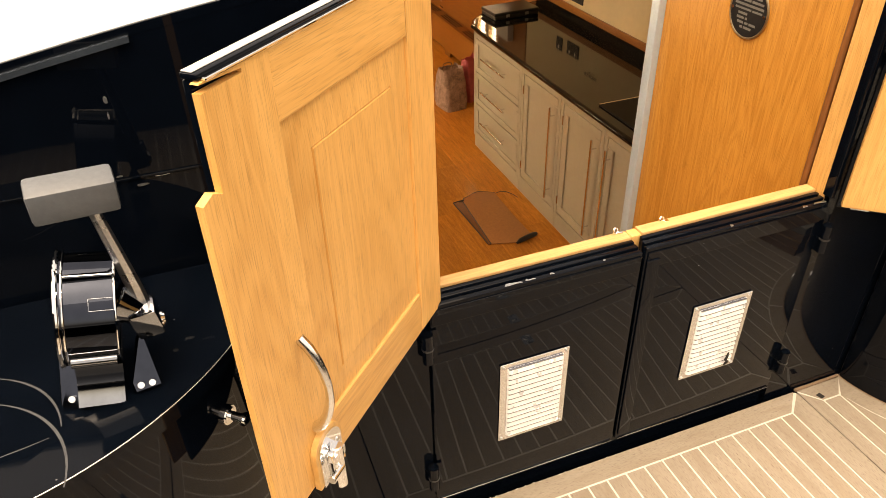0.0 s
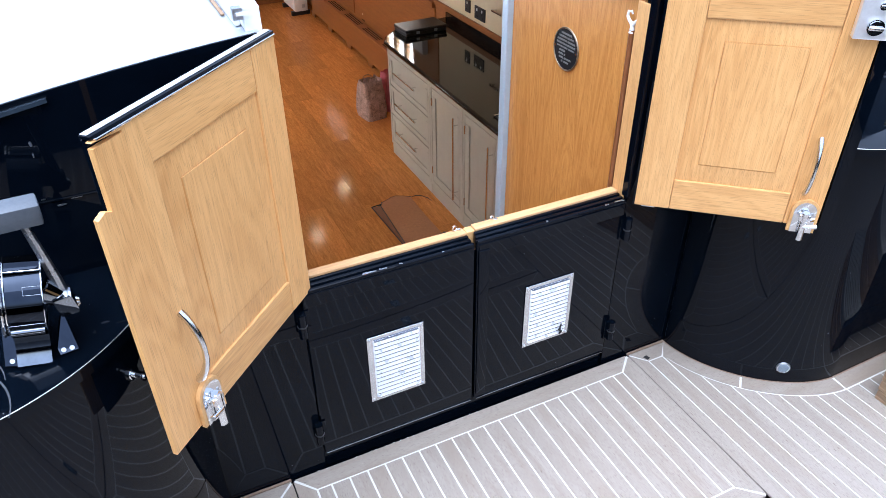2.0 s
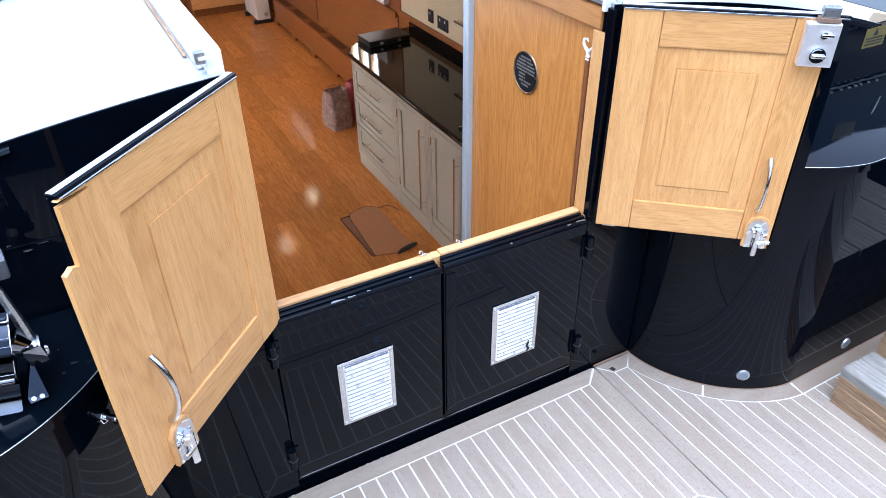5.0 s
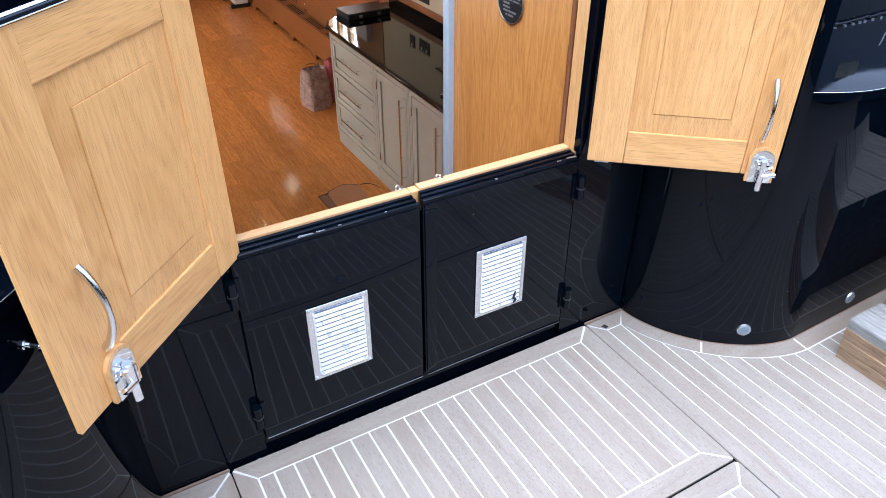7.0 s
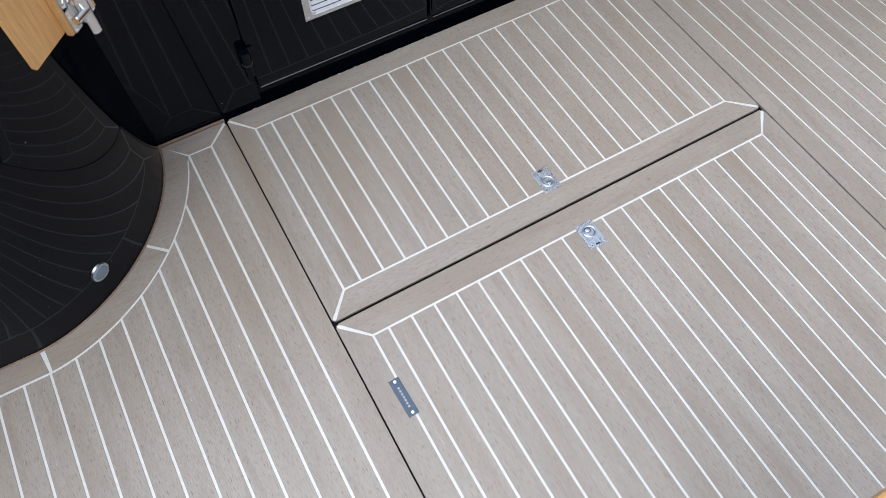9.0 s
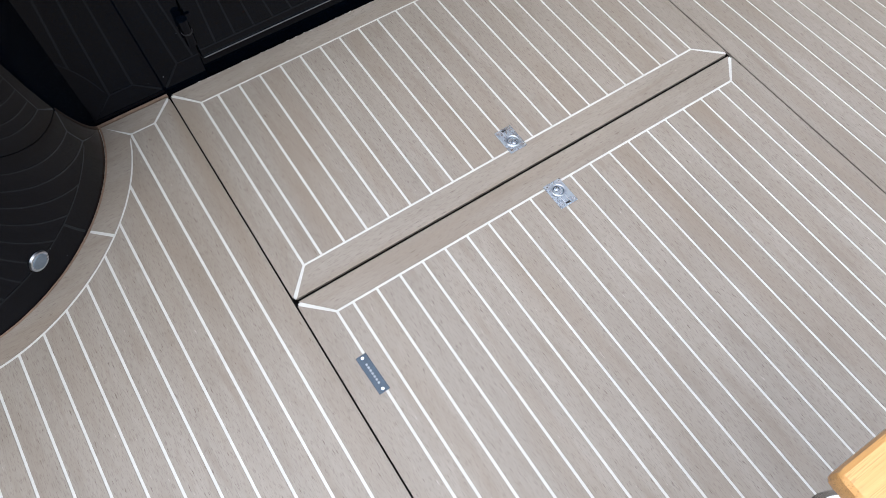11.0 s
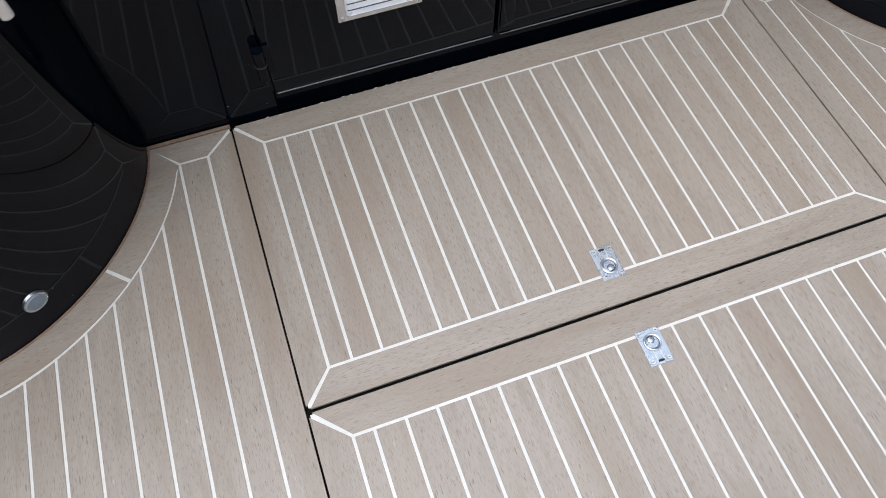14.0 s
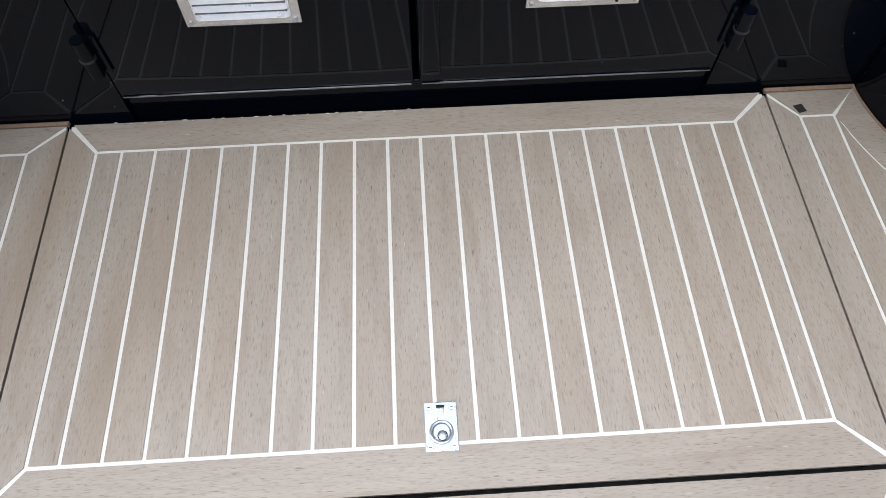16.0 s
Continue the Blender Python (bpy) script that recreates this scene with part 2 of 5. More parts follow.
UNIT = material("stone_grey_unit_paint", (0.46, 0.45, 0.365), 0.4, 0, 0.06, 8)
GRANITE = material("black_granite", (0.008, 0.008, 0.008), 0.06, 0, 0.6, 120, rough_var=0.2, spec=0.35)
PLASTIC = material("black_plastic", (0.018, 0.018, 0.02), 0.4, 0, 0.3, 20)
# chrome with the reflection of dark surroundings put into its base colour
DARKCHROME = material("dark_reflection_chrome", (0.034, 0.041, 0.056), 0.05, 1, 0.15, 12, rough_var=0.4)
LOUVRE = material("dulled_steel", (0.95, 0.96, 0.97), 0.30, 0.35, 0.07, 30, rough_var=0.4)
PULLPLATE = material("scuffed_steel_plate", (0.37, 0.42, 0.47), 0.28, 0.75, 0.25, 60, rough_var=0.4)
# chrome in a mid grey that paints in half-dark reflections
MIDCHROME = material("reflection_grey_chrome", (0.26, 0.28, 0.31), 0.08, 1, 0.15, 12, rough_var=0.4)
DARKPLATE = material("dark_engraved_steel", (0.055, 0.075, 0.10), 0.24, 0.6, 0.2, 40)
GREYGRIP = material("grey_grip", (0.09, 0.104, 0.12), 0.45, 0, 0.15, 30, bump=0.1, bump_scale=200)
PALEMARK = material("pale_print", (0.30, 0.32, 0.33), 0.5, 0, 0.1, 20)
SATIN = material("satin_steel", (0.93, 0.93, 0.92), 0.36, 0.8, 0.08, 20)
PLATEBLACK = material("plate_enamel", (0.008, 0.008, 0.009), 0.5, 0, 0.3, 20, spec=0.2)
PRINT = material("faint_print", (0.14, 0.14, 0.13), 0.5, 0, 0.2, 20)
BRASS = material("dull_brass", (0.42, 0.36, 0.26), 0.3, 1, 0.2, 30)
BAULK = material("weathered_timber", (0.33, 0.22, 0.125), 0.8, 0, 0.35, 6, (9, 0.7, 9), (0.15, 0.092, 0.05), 0.6, 30, piece=0.1)
GREYWOOD = material("silvered_decking", (0.25, 0.245, 0.225), 0.8, 0, 0.3, 6, (9, 0.7, 9), (0.15, 0.145, 0.13), 0.5, 30, piece=0.08)
MAT = material("brown_mat_cloth", (0.46, 0.21, 0.085), 0.9, 0, 0.2, 60, bump=0.3, bump_scale=300)
BAG = material("brown_woven_bag", (0.52, 0.37, 0.31), 0.55, 0, 0.4, 26, bump=0.6, bump_scale=60, dark=(0.12, 0.075, 0.06))
PINK = material("pink_plastic_bag", (0.62, 0.16, 0.2), 0.4, 0, 0.3, 30)
WATER = material("water", (0.02, 0.03, 0.03), 0.08, 0, 0.3, 0.4, bump=0.3, bump_scale=2)
LINING = material("plain_lining", (0.62, 0.5, 0.34), 0.5, 0, 0.08, 4)
LENS = material("drain_lens", (0.22, 0.27, 0.31), 0.3, 0.2, 0.25, 60)
GLASS = bpy.data.materials.new("window_glass")
GLASS.use_nodes = True
GLASS.node_tree.nodes["Principled BSDF"].inputs["Transmission Weight"].default_value = 1.0
GLASS.node_tree.nodes["Principled BSDF"].inputs["Roughness"].default_value = 0.0
GLOW = bpy.data.materials.new("lamp_glow")
GLOW.use_nodes = True
GLOW.node_tree.nodes["Principled BSDF"].inputs["Emission Color"].default_value = (1, 0.72, 0.34, 1)
GLOW.node_tree.nodes["Principled BSDF"].inputs["Emission Strength"].default_value = 9


# ---- mesh helpers ----
def finish(bm, name, mat, parent=None, label="", smooth=False):
    me = bpy.data.meshes.new(name)
    bmesh.ops.recalc_face_normals(bm, faces=bm.faces)
    bm.to_mesh(me)
    bm.free()
    me.materials.append(mat)
    if smooth:
        for p in me.polygons:
            flat = len(p.vertices) > 4 or (max(abs(c) for c in p.normal) > 0.99999 and p.area > 0.0008)
            p.use_smooth = not flat
        me.set_sharp_from_angle(angle=radians(35))
    ob = new(name, me)
    ob.parent = parent
    if label:
        tagged(ob, label)
    return ob


def part(name, bm, mat, parent, label="", smooth=False):
    """One mesh object under a thing or a part."""
    return finish(bm, name, mat, parent, label, smooth)


def thing(name, m, label, category, group="", kind=""):
    ob = new(name)
    ob.empty_display_size = 0.05
    ob.matrix_world = m
    return tagged(ob, label, category, group, kind)


def structure(ob, label, category="wall"):
    return tagged(ob, label, category, "", "structure")


def add_box(bm, x0, x1, y0, y1, z0, z1, bevel=0.0, seg=2):
    r = bmesh.ops.create_cube(bm, size=1)
    vs = r["verts"]
    for v in vs:
        v.co = Vector((x0 if v.co.x < 0 else x1, y0 if v.co.y < 0 else y1, z0 if v.co.z < 0 else z1))
    if bevel:
        es = list({e for v in vs for e in v.link_edges})
        bmesh.ops.bevel(bm, geom=es, offset=bevel, segments=seg, profile=0.6, affect="EDGES")
    return bm


def box(x0, x1, y0, y1, z0, z1, bevel=0.0, seg=2):
    return add_box(bmesh.new(), x0, x1, y0, y1, z0, z1, bevel, seg)


def add_prism(bm, poly, z0, z1, axis="z", bevel=0.0):
    """A polygon drawn out along an axis; poly gives the other two coordinates in order."""
    def place(a, b, c):
        return {"z": (a, b, c), "y": (a, c, b), "x": (c, a, b)}[axis]
    lo = [bm.verts.new(place(a, b, z0)) for a, b in poly]
    hi = [bm.verts.new(place(a, b, z1)) for a, b in poly]
    n = len(poly)
    bm.faces.new(lo)
    top = bm.faces.new(hi)
    for i in range(n):
        bm.faces.new((lo[i], lo[(i + 1) % n], hi[(i + 1) % n], hi[i]))
    if bevel:
        bmesh.ops.bevel(bm, geom=list(top.edges), offset=bevel, segments=2, profile=0.6, affect="EDGES")
    return bm


def prism(poly, z0, z1, axis="z", bevel=0.0):
    return add_prism(bmesh.new(), poly, z0, z1, axis, bevel)


def add_cyl(bm, p0, p1, r0, r1=None, seg=24, bevel=0.0):
    p0, p1 = Vector(p0), Vector(p1)
    d = p1 - p0
    m = Matrix.Translation((p0 + p1) / 2) @ d.to_track_quat("Z", "Y").to_matrix().to_4x4()
    r = bmesh.ops.create_cone(bm, cap_ends=True, segments=seg, radius1=r0, radius2=r0 if r1 is None else r1, depth=d.length, matrix=m)
    if bevel:
        caps = [f for f in {f for v in r["verts"] for f in v.link_faces} if len(f.verts) == seg]
        bmesh.ops.bevel(bm, geom=list({e for f in caps for e in f.edges}), offset=bevel, segments=2, affect="EDGES")
    return bm


def cyl(p0, p1, r0, r1=None, seg=24, bevel=0.0):
    return add_cyl(bmesh.new(), p0, p1, r0, r1, seg, bevel)


def tube(points, radii, seg=10, flat=1.0):
    """A rod swept along points, with a radius at each; flat squeezes its section."""
    bm = bmesh.new()
    rings = []
    pts = [Vector(p) for p in points]
    for i, p in enumerate(pts):
        d = (pts[min(i + 1, len(pts) - 1)] - pts[max(i - 1, 0)]).normalized()
        side = d.cross(Vector((0.13, 0.97, 0.21))).normalized()
        up = side.cross(d)
        rings.append([bm.verts.new(p + float(radii[i]) * (math.cos(a) * side + flat * math.sin(a) * up)) for a in np.linspace(0, 2 * math.pi, seg, endpoint=False)])
    for a, b in zip(rings, rings[1:]):
        for k in range(seg):
            bm.faces.new((a[k], a[(k + 1) % seg], b[(k + 1) % seg], b[k]))
    bm.faces.new(rings[0])
    bm.faces.new(rings[-1])
    return bm


def add_torus(bm, centre, normal, big, small, seg=28, ring=8):
    q = Vector(normal).to_track_quat("Z", "Y").to_matrix()
    rows = []
    for i in range(seg):
        a = 2 * math.pi * i / seg
        rows.append([bm.verts.new(Vector(centre) + q @ Vector(((big + small * math.cos(b)) * math.cos(a), (big + small * math.cos(b)) * math.sin(a), small * math.sin(b)))) for b in np.linspace(0, 2 * math.pi, ring, endpoint=False)])
    for i in range(seg):
        r, s = rows[i], rows[(i + 1) % seg]
        for k in range(ring):
            bm.faces.new((r[k], r[(k + 1) % ring], s[(k + 1) % ring], s[k]))
    return bm


# ---- the shell of the boat ----
OPEN_L, OPEN_R, CORNER, BEAM, ROUND = -0.44, 0.452, 0.692, 1.96, 0.35
SKEW = 0.016 * (BEAM - 0.692 - 0.35)      # how much the locker front runs forward at the bulwark
DECK_AFT = -2.35


def roof_z(x):
    return 1.178 - 0.1 * x * x


def roof_line(x0, x1, drop=0.0, n=14):
    return [(x, roof_z(x) - drop) for x in np.linspace(x0, x1, n)]


# after bulkhead, either side of the way in
left_bulkhead = finish(prism([(OPEN_L, -0.9), (OPEN_L, roof_z(OPEN_L) - 0.0128)] + roof_line(OPEN_L - 0.01, -1.5, 0.0128) + [(-BEAM, 0.88), (-BEAM, -0.9)], 0.009, 0.045, "y", 0.003), "wall_bulkhead_port", BLACK)
structure(left_bulkhead, "gloss black steel cabin bulkhead beside the doorway")
right_bulkhead = finish(prism([(OPEN_R, -0.9), (OPEN_R, roof_z(OPEN_R) - 0.0128)] + roof_line(OPEN_R + 0.01, 1.5, 0.0128) + [(BEAM, 0.945), (BEAM, -0.9)], 0.009, 0.045, "y", 0.003), "wall_bulkhead_starboard", BLACK)
structure(right_bulkhead, "gloss black steel cabin bulkhead beside the doorway")
threshold = finish(box(OPEN_L, OPEN_R, 0.0175, 0.045, -0.9, 0.044, 0.003), "wall_threshold", BLACK)
structure(threshold, "black steel strip below the low doors")


# short drip rail under the roof edge, and chips in the paint
drip = bmesh.new()
line = [(x, roof_z(x) - 0.010) for x in np.linspace(-1.5, -0.79, 8)]
add_prism(drip, line + [(x, z - 0.007) for x, z in reversed(line)], 0.0, 0.0088, "y")
part("drip_rail", drip, DARKPLATE, left_bulkhead, "dark steel drip rail under the roof edge")
chips = random.Random(21)


def chip(x, z, w, h, parent, y=0.0078):
    pts = [(x + w * c * chips.uniform(0.3, 0.55), z + h * s_ * chips.uniform(0.3, 0.55)) for c, s_ in ((math.cos(a), math.sin(a)) for a in np.linspace(0, 2 * math.pi, 9)[:-1])]
    part("paint_chip", prism(pts, y, y + 0.0008, "y"), GALV, parent, "pale chip in the black paint")


for x, z, w, h in ((-0.835, 1.031, 0.006, 0.012), (-0.837, 1.012, 0.003, 0.010), (-0.895, 0.942, 0.014, 0.004), (-0.846, 0.929, 0.010, 0.003), (-0.822, 0.912, 0.020, 0.004),
                   (-0.794, 0.921, 0.026, 0.003)):
    chip(x, z, w, h, left_bulkhead)

CX = CORNER + ROUND
SQUARE = 1.75        # how far the rounding departs from a circle


def round_at(t, grow=0.0):
    """A point of the rounded locker corner on the starboard side, pushed outwards by grow; t from 0 to 90 degrees."""
    def raw(q):
        return Vector((CX - ROUND * math.cos(q) ** (2 / SQUARE), -ROUND * math.sin(q) ** (2 / SQUARE)))
    q = min(max(t, 1e-4), math.pi / 2 - 1e-4)
    d = (raw(min(q + 1e-3, math.pi / 2)) - raw(max(q - 1e-3, 0.0))).normalized()
    if t <= 1e-3:
        d = Vector((0, -1))
    if t >= math.pi / 2 - 1e-3:
        d = Vector((1, 0))
    v = raw(q) + Vector((d.y, -d.x)) * grow
    return v, Vector((d.y, -d.x))


def locker_outline(side, grow=0.0, n=40):
    """Rounded locker in plan, from the bulkhead corner outwards; side is 1 or -1."""
    pts = [(side * v.x, v.y) for v, _ in (round_at(t, grow) for t in np.linspace(0, math.pi / 2, n))]
    return pts + [(side * BEAM, -ROUND - grow + SKEW)]


def locker(side, name, label):
    root = thing(name, Matrix(), label, "locker", "cockpit lockers")
    out = locker_outline(side)
    bm = bmesh.new()
    add_prism(bm, out + [(side * BEAM, -0.003), (side * CORNER, -0.003)][:1], 0.0, 0.752)
    part("body", bm, BLACK, root, smooth=True)
    top = bmesh.new()
    lip = locker_outline(side, 0.008)
    add_prism(top, lip + [(side * BEAM, -0.003)], 0.754, 0.778, "z", 0.007)
    part("top", top, SCUFFED, root, "flat gloss black steel top", smooth=True)
    # bright bead added for the sky highlight that runs along the lip
    bead = tube([(a, b, 0.777) for a, b in locker_outline(side, 0.0075)], [0.0010] * 41, 6)
    part("rim", bead, SATIN, root, "bright bead painting the sky highlight on the rim of the top", smooth=True)
    return root


port_locker = locker(-1, "cockpit_locker", "gloss black rounded steel locker with a throttle on top")
star_locker = locker(1, "cockpit_locker", "gloss black rounded steel locker below the open door")
# thin welded seam on the bulkhead above the controls
tagged(finish(box(-1.6, -0.70, 0.0065, 0.0095, 0.9215, 0.9255, 0.001), "trim_weld_seam", BLACK), "fine raised weld seam on the black bulkhead", "trim", "", "structure")
# sealed seam where the starboard locker meets the bulkhead
part("seam", cyl((CORNER + 0.002, 0.0, 0.002), (CORNER + 0.002, 0.0, 0.75), 0.0015, seg=8), GALV, star_locker, "pale sealed seam", smooth=True)


def scuff(pts, width, lk):
    """A shallow rope scuff on a locker top, a flat ribbon along pts."""
    p = [Vector(q) for q in pts]
    left, right = [], []
    for i, q in enumerate(p):
        d = (p[min(i + 1, len(p) - 1)] - p[max(i - 1, 0)]).normalized()
        w = width * (0.35 + 0.65 * math.sin(math.pi * (i + 0.5) / len(p)))
        left.append((q.x - d.y * w, q.y + d.x * w))
        right.append((q.x + d.y * w, q.y - d.x * w))
    bm = bmesh.new()
    for k in range(len(p) - 1):
        bm.faces.new([bm.verts.new((a, b, 0.7783)) for a, b in (left[k], left[k + 1], right[k + 1], right[k])])
    bmesh.ops.remove_doubles(bm, verts=bm.verts, dist=1e-5)
    part("scuff", bm, SCUFF, lk, "pale curved rope scuff")


def arc_points(cx, cy, r, a0, a1, n=14):
    return [(cx + r * math.cos(a), cy + r * math.sin(a)) for a in np.linspace(radians(a0), radians(a1), n)]


scuff(arc_points(-1.083, -0.323, 0.145, 62, -8), 0.0016, port_locker)
scuff(arc_points(-1.078, -0.268, 0.132, 68, 5), 0.0014, port_locker)
scuff([(-1.06, -0.285), (-1.004, -0.278), (-0.98, -0.274), (-0.958, -0.269)], 0.0008, port_locker)
scuff([(1.43, -0.10), (1.38, -0.125), (1.34, -0.145), (1.293, -0.167)], 0.0018, star_locker)
weld = random.Random(8)
part("weld_bead", tube([(x, 0.004 + weld.uniform(-0.002, 0.002), 0.779 + weld.uniform(-0.001, 0.002)) for x in np.arange(0.75, 1.9, 0.02)], [weld.uniform(0.003, 0.0075) for _ in np.arange(0.75, 1.9, 0.02)], 8), BLACK, star_locker, "rough painted weld bead", smooth=True)
for k in range(9):
    x, w = 1.26 + k * 0.034 + weld.uniform(-0.01, 0.01), weld.uniform(0.004, 0.013)
    part("chip", prism([(x, -0.010), (x + w, -0.013), (x + w * 1.2, -0.007), (x + w * 0.4, -0.003)], 0.7782, 0.7795), GALV, star_locker, "pale chip in the black paint")


def drain(side, t, z, lk):
    if t is None:
        p, n = Vector((side * 1.285, -0.346, z)), Vector((0, -1, 0))
    else:
        v, d = round_at(t)
        p, n = Vector((side * v.x, v.y, z)), Vector((side * d.x, d.y, 0))
    rim = part("drain", cyl(p - n * 0.004, p + n * 0.004, 0.021, 0.019, 28), GALV, lk, "round steel drain with a grey lens", smooth=True)
    part("lens", cyl(p + n * 0.0035, p + n * 0.0055, 0.016, 0.014, 24), LENS, rim, smooth=True)
    for k in (-1, 1):
        o = Vector((-n.y, n.x, 0)) * 0.0175 * k
        part("screw", cyl(p + o + n * 0.003, p + o + n * 0.0052, 0.0018, seg=8), GALV, rim)


drain(-1, radians(59), 0.074, port_locker)
drain(1, radians(59), 0.058, star_locker)
drain(1, None, 0.052, star_locker)
# chrome door stop on the port locker
v, d = round_at(radians(40))
n = Vector((-d.x, d.y, 0))
p = Vector((-v.x, v.y, 0.683))
stop = part("door_stop", cyl(p - n * 0.003, p + n * 0.006, 0.013, seg=20, bevel=0.002), CHROME, port_locker, "small chrome door stop", smooth=True)
part("stem", cyl(p + n * 0.005, p + n * 0.022, 0.006, seg=14, bevel=0.001), CHROME, stop, smooth=True)
part("tip", cyl(p + n * 0.021, p + n * 0.03, 0.009, seg=16, bevel=0.003), CHROME, stop, smooth=True)

# unseen bulwarks that close the cockpit; the port one is raised to shade that side
for side, nm in ((-1, "wall_bulwark_port"), (1, "wall_bulwark_starboard")):
    structure(finish(box(min(side * BEAM, side * (BEAM + 0.06)), max(side * BEAM, side * (BEAM + 0.06)), DECK_AFT - 0.06, 0.0, -0.9, 1.25 if side < 0 else 0.78, 0.012), nm, BLACK), "unseen gloss black steel bulwark round the cockpit, raised to port for shade")
structure(finish(box(-BEAM, BEAM, DECK_AFT - 0.06, DECK_AFT, -0.9, 0.78, 0.012), "wall_bulwark_aft", BLACK), "gloss black steel bulwark across the stern")

# roof, with the hatchway open above the doors
HATCH_FWD = 0.85
rb = bmesh.new()
for x0, x1 in ((-1.5, -0.442), (0.454, 1.5)):
    up = roof_line(x0, x1)
    add_prism(rb, up + [(x, z - 0.012) for x, z in reversed(up)], 0.0125, 8.35, "y")
up = roof_line(-0.442, 0.454)
add_prism(rb, up + [(x, z - 0.012) for x, z in reversed(up)], HATCH_FWD, 8.35, "y")
for x0, x1, nm in ((-1.5, OPEN_L, "trim_roof_edge_port"), (OPEN_R, 1.5, "trim_roof_edge_starboard")):
    up = roof_line(x0, x1, 0.0006)
    structure(finish(prism(up + [(x, z - 0.0118) for x, z in reversed(up)], 0.0085, 0.0122, "y"), nm, BLACK), "black painted edge of the roof", "trim")
structure(finish(rb, "roof", ROOF, smooth=True), "pale painted steel cabin roof", "roof")
mb = bmesh.new()
up = [(x, roof_z(x) + 0.004) for x in np.linspace(-1.4, -0.52, 12)]
add_prism(mb, up + [(x, z + 0.010) for x, z in reversed(up)], 0.93, 3.2, "y")
tagged(finish(mb, "roof_panel", MAROON), "maroon painted panel lying on the pale roof", "panel")
ceil = bmesh.new()
for x0, x1, y0 in ((-1.5, -0.46, 0.05), (0.47, 1.5, 0.05), (-0.46, 0.47, HATCH_FWD)):
    up = roof_line(x0, x1, 0.045)
    add_prism(ceil, up + [(x, z - 0.02) for x, z in reversed(up)], y0, 8.3, "y")
structure(finish(ceil, "ceiling", LINING), "plain pale lined cabin ceiling", "ceiling")


def slide_rail(s_, x0, label):
    """Hatch runner on the roof; s_ is the side, x0 the inner edge of the opening."""
    zr = roof_z(0.45)
    r = thing("slide_rail", pose(x0, 0.0, zr), label, "rail", "hatch slide rails")

    def bx(nm, xa, xb, ya, yb, za, zb, mat, bev=0.0, lab=""):
        xa, xb = sorted((s_ * xa, s_ * xb))
        return part(nm, box(xa, xb, ya, yb, za, zb, bev), mat, r, lab)

    bx("runner", -0.015, 0.016, 0.038, 2.2, 0.001, 0.043, WHITE, 0.004)
    bx("lip", 0.0165, 0.026, 0.060, 2.2, 0.001, 0.020, WHITE, 0.002)
    bx("end_block", -0.0145, 0.0155, 0.026, 0.0375, -0.020, 0.041, WHITE, 0.002)
    ch = bx("end_fitting", 0.0162, 0.034, 0.020, 0.0375, 0.022, 0.043, GALV, 0.001, "small worn steel end channel")
    sl = bx("slot", 0.008, 0.028, 0.0165, 0.0195, 0.030, 0.035, WHITE)
    sl.parent = ch
    bx("groove", 0.029, 0.036, 0.14, 2.2, 0.0, 0.0035, BAULK, 0.001, "dirt-lined bedding strip")
    return r


slide_rail(-1, OPEN_L, "white painted slide rail of the cabin hatch, on the roof")
slide_rail(1, OPEN_R, "white painted slide rail of the cabin hatch, on the roof")

# cabin: floor, sides and far end
FLOOR = -0.885
structure(finish(box(-1.62, 1.66, 0.05, 8.3, FLOOR - 0.06, FLOOR - 0.006), "floor", oak_dark), "dark sub-floor of the cabin", "floor")


def side_wall(side, holes, name, mat, label):
    """Cabin side of 6 cm with window openings; holes are (y0, y1, z0, z1)."""
    bm = bmesh.new()
    x0, x1 = sorted((side * 1.645, side * 1.70))
    ys = sorted({0.045, 8.35, *(v for h in holes for v in h[:2])})
    for a, b in zip(ys, ys[1:]):
        hole = [h for h in holes if h[0] <= a and b <= h[1]]
        if hole:
            add_box(bm, x0, x1, a, b, FLOOR - 0.06, hole[0][2])
            add_box(bm, x0, x1, a, b, hole[0][3], 0.93)
        else:
            add_box(bm, x0, x1, a, b, FLOOR - 0.06, 0.93)
    bmesh.ops.remove_doubles(bm, verts=bm.verts, dist=0.0005)
    structure(finish(bm, name, mat), label)
    skin = bmesh.new()
    x0, x1 = sorted((side * 1.7005, side * 1.712))
    for a, b in zip(ys, ys[1:]):
        hole = [h for h in holes if h[0] <= a and b <= h[1]]
        for za, zb in (((-0.9, hole[0][2]), (hole[0][3], 0.93)) if hole else ((-0.9, 0.93),)):
            add_box(skin, x0, x1, a, b, za, zb)
    structure(finish(skin, name + "_skin", BLACK), "gloss black steel cabin side")
    tb = bmesh.new()
    add_prism(tb, [(side * 1.645, 0.93), (side * 1.70, 0.93), (side * 1.5, 0.98), (side * 1.45, 0.925)], 0.045, 8.35, "y")
    structure(finish(tb, name + "_cornice", LINING), "pale lined turn of the cabin side", "trim")


WINDOWS_R = [(4.22, 4.92, 0.30, 0.64), (6.4, 7.3, 0.2, 0.62)]
WINDOWS_L = [(2.7, 3.6, 0.2, 0.62), (4.5, 5.4, 0.2, 0.62), (6.3, 7.2, 0.2, 0.62)]
side_wall(1, WINDOWS_R, "wall_starboard", oak_cover, "oak-lined cabin side")
side_wall(-1, WINDOWS_L, "wall_port", oak_cover, "oak-lined cabin side")
structure(finish(box(-1.645, 1.645, 8.22, 8.3, FLOOR - 0.06, 1.15), "wall_forward", oak_cover), "oak-lined forward end of the cabin")
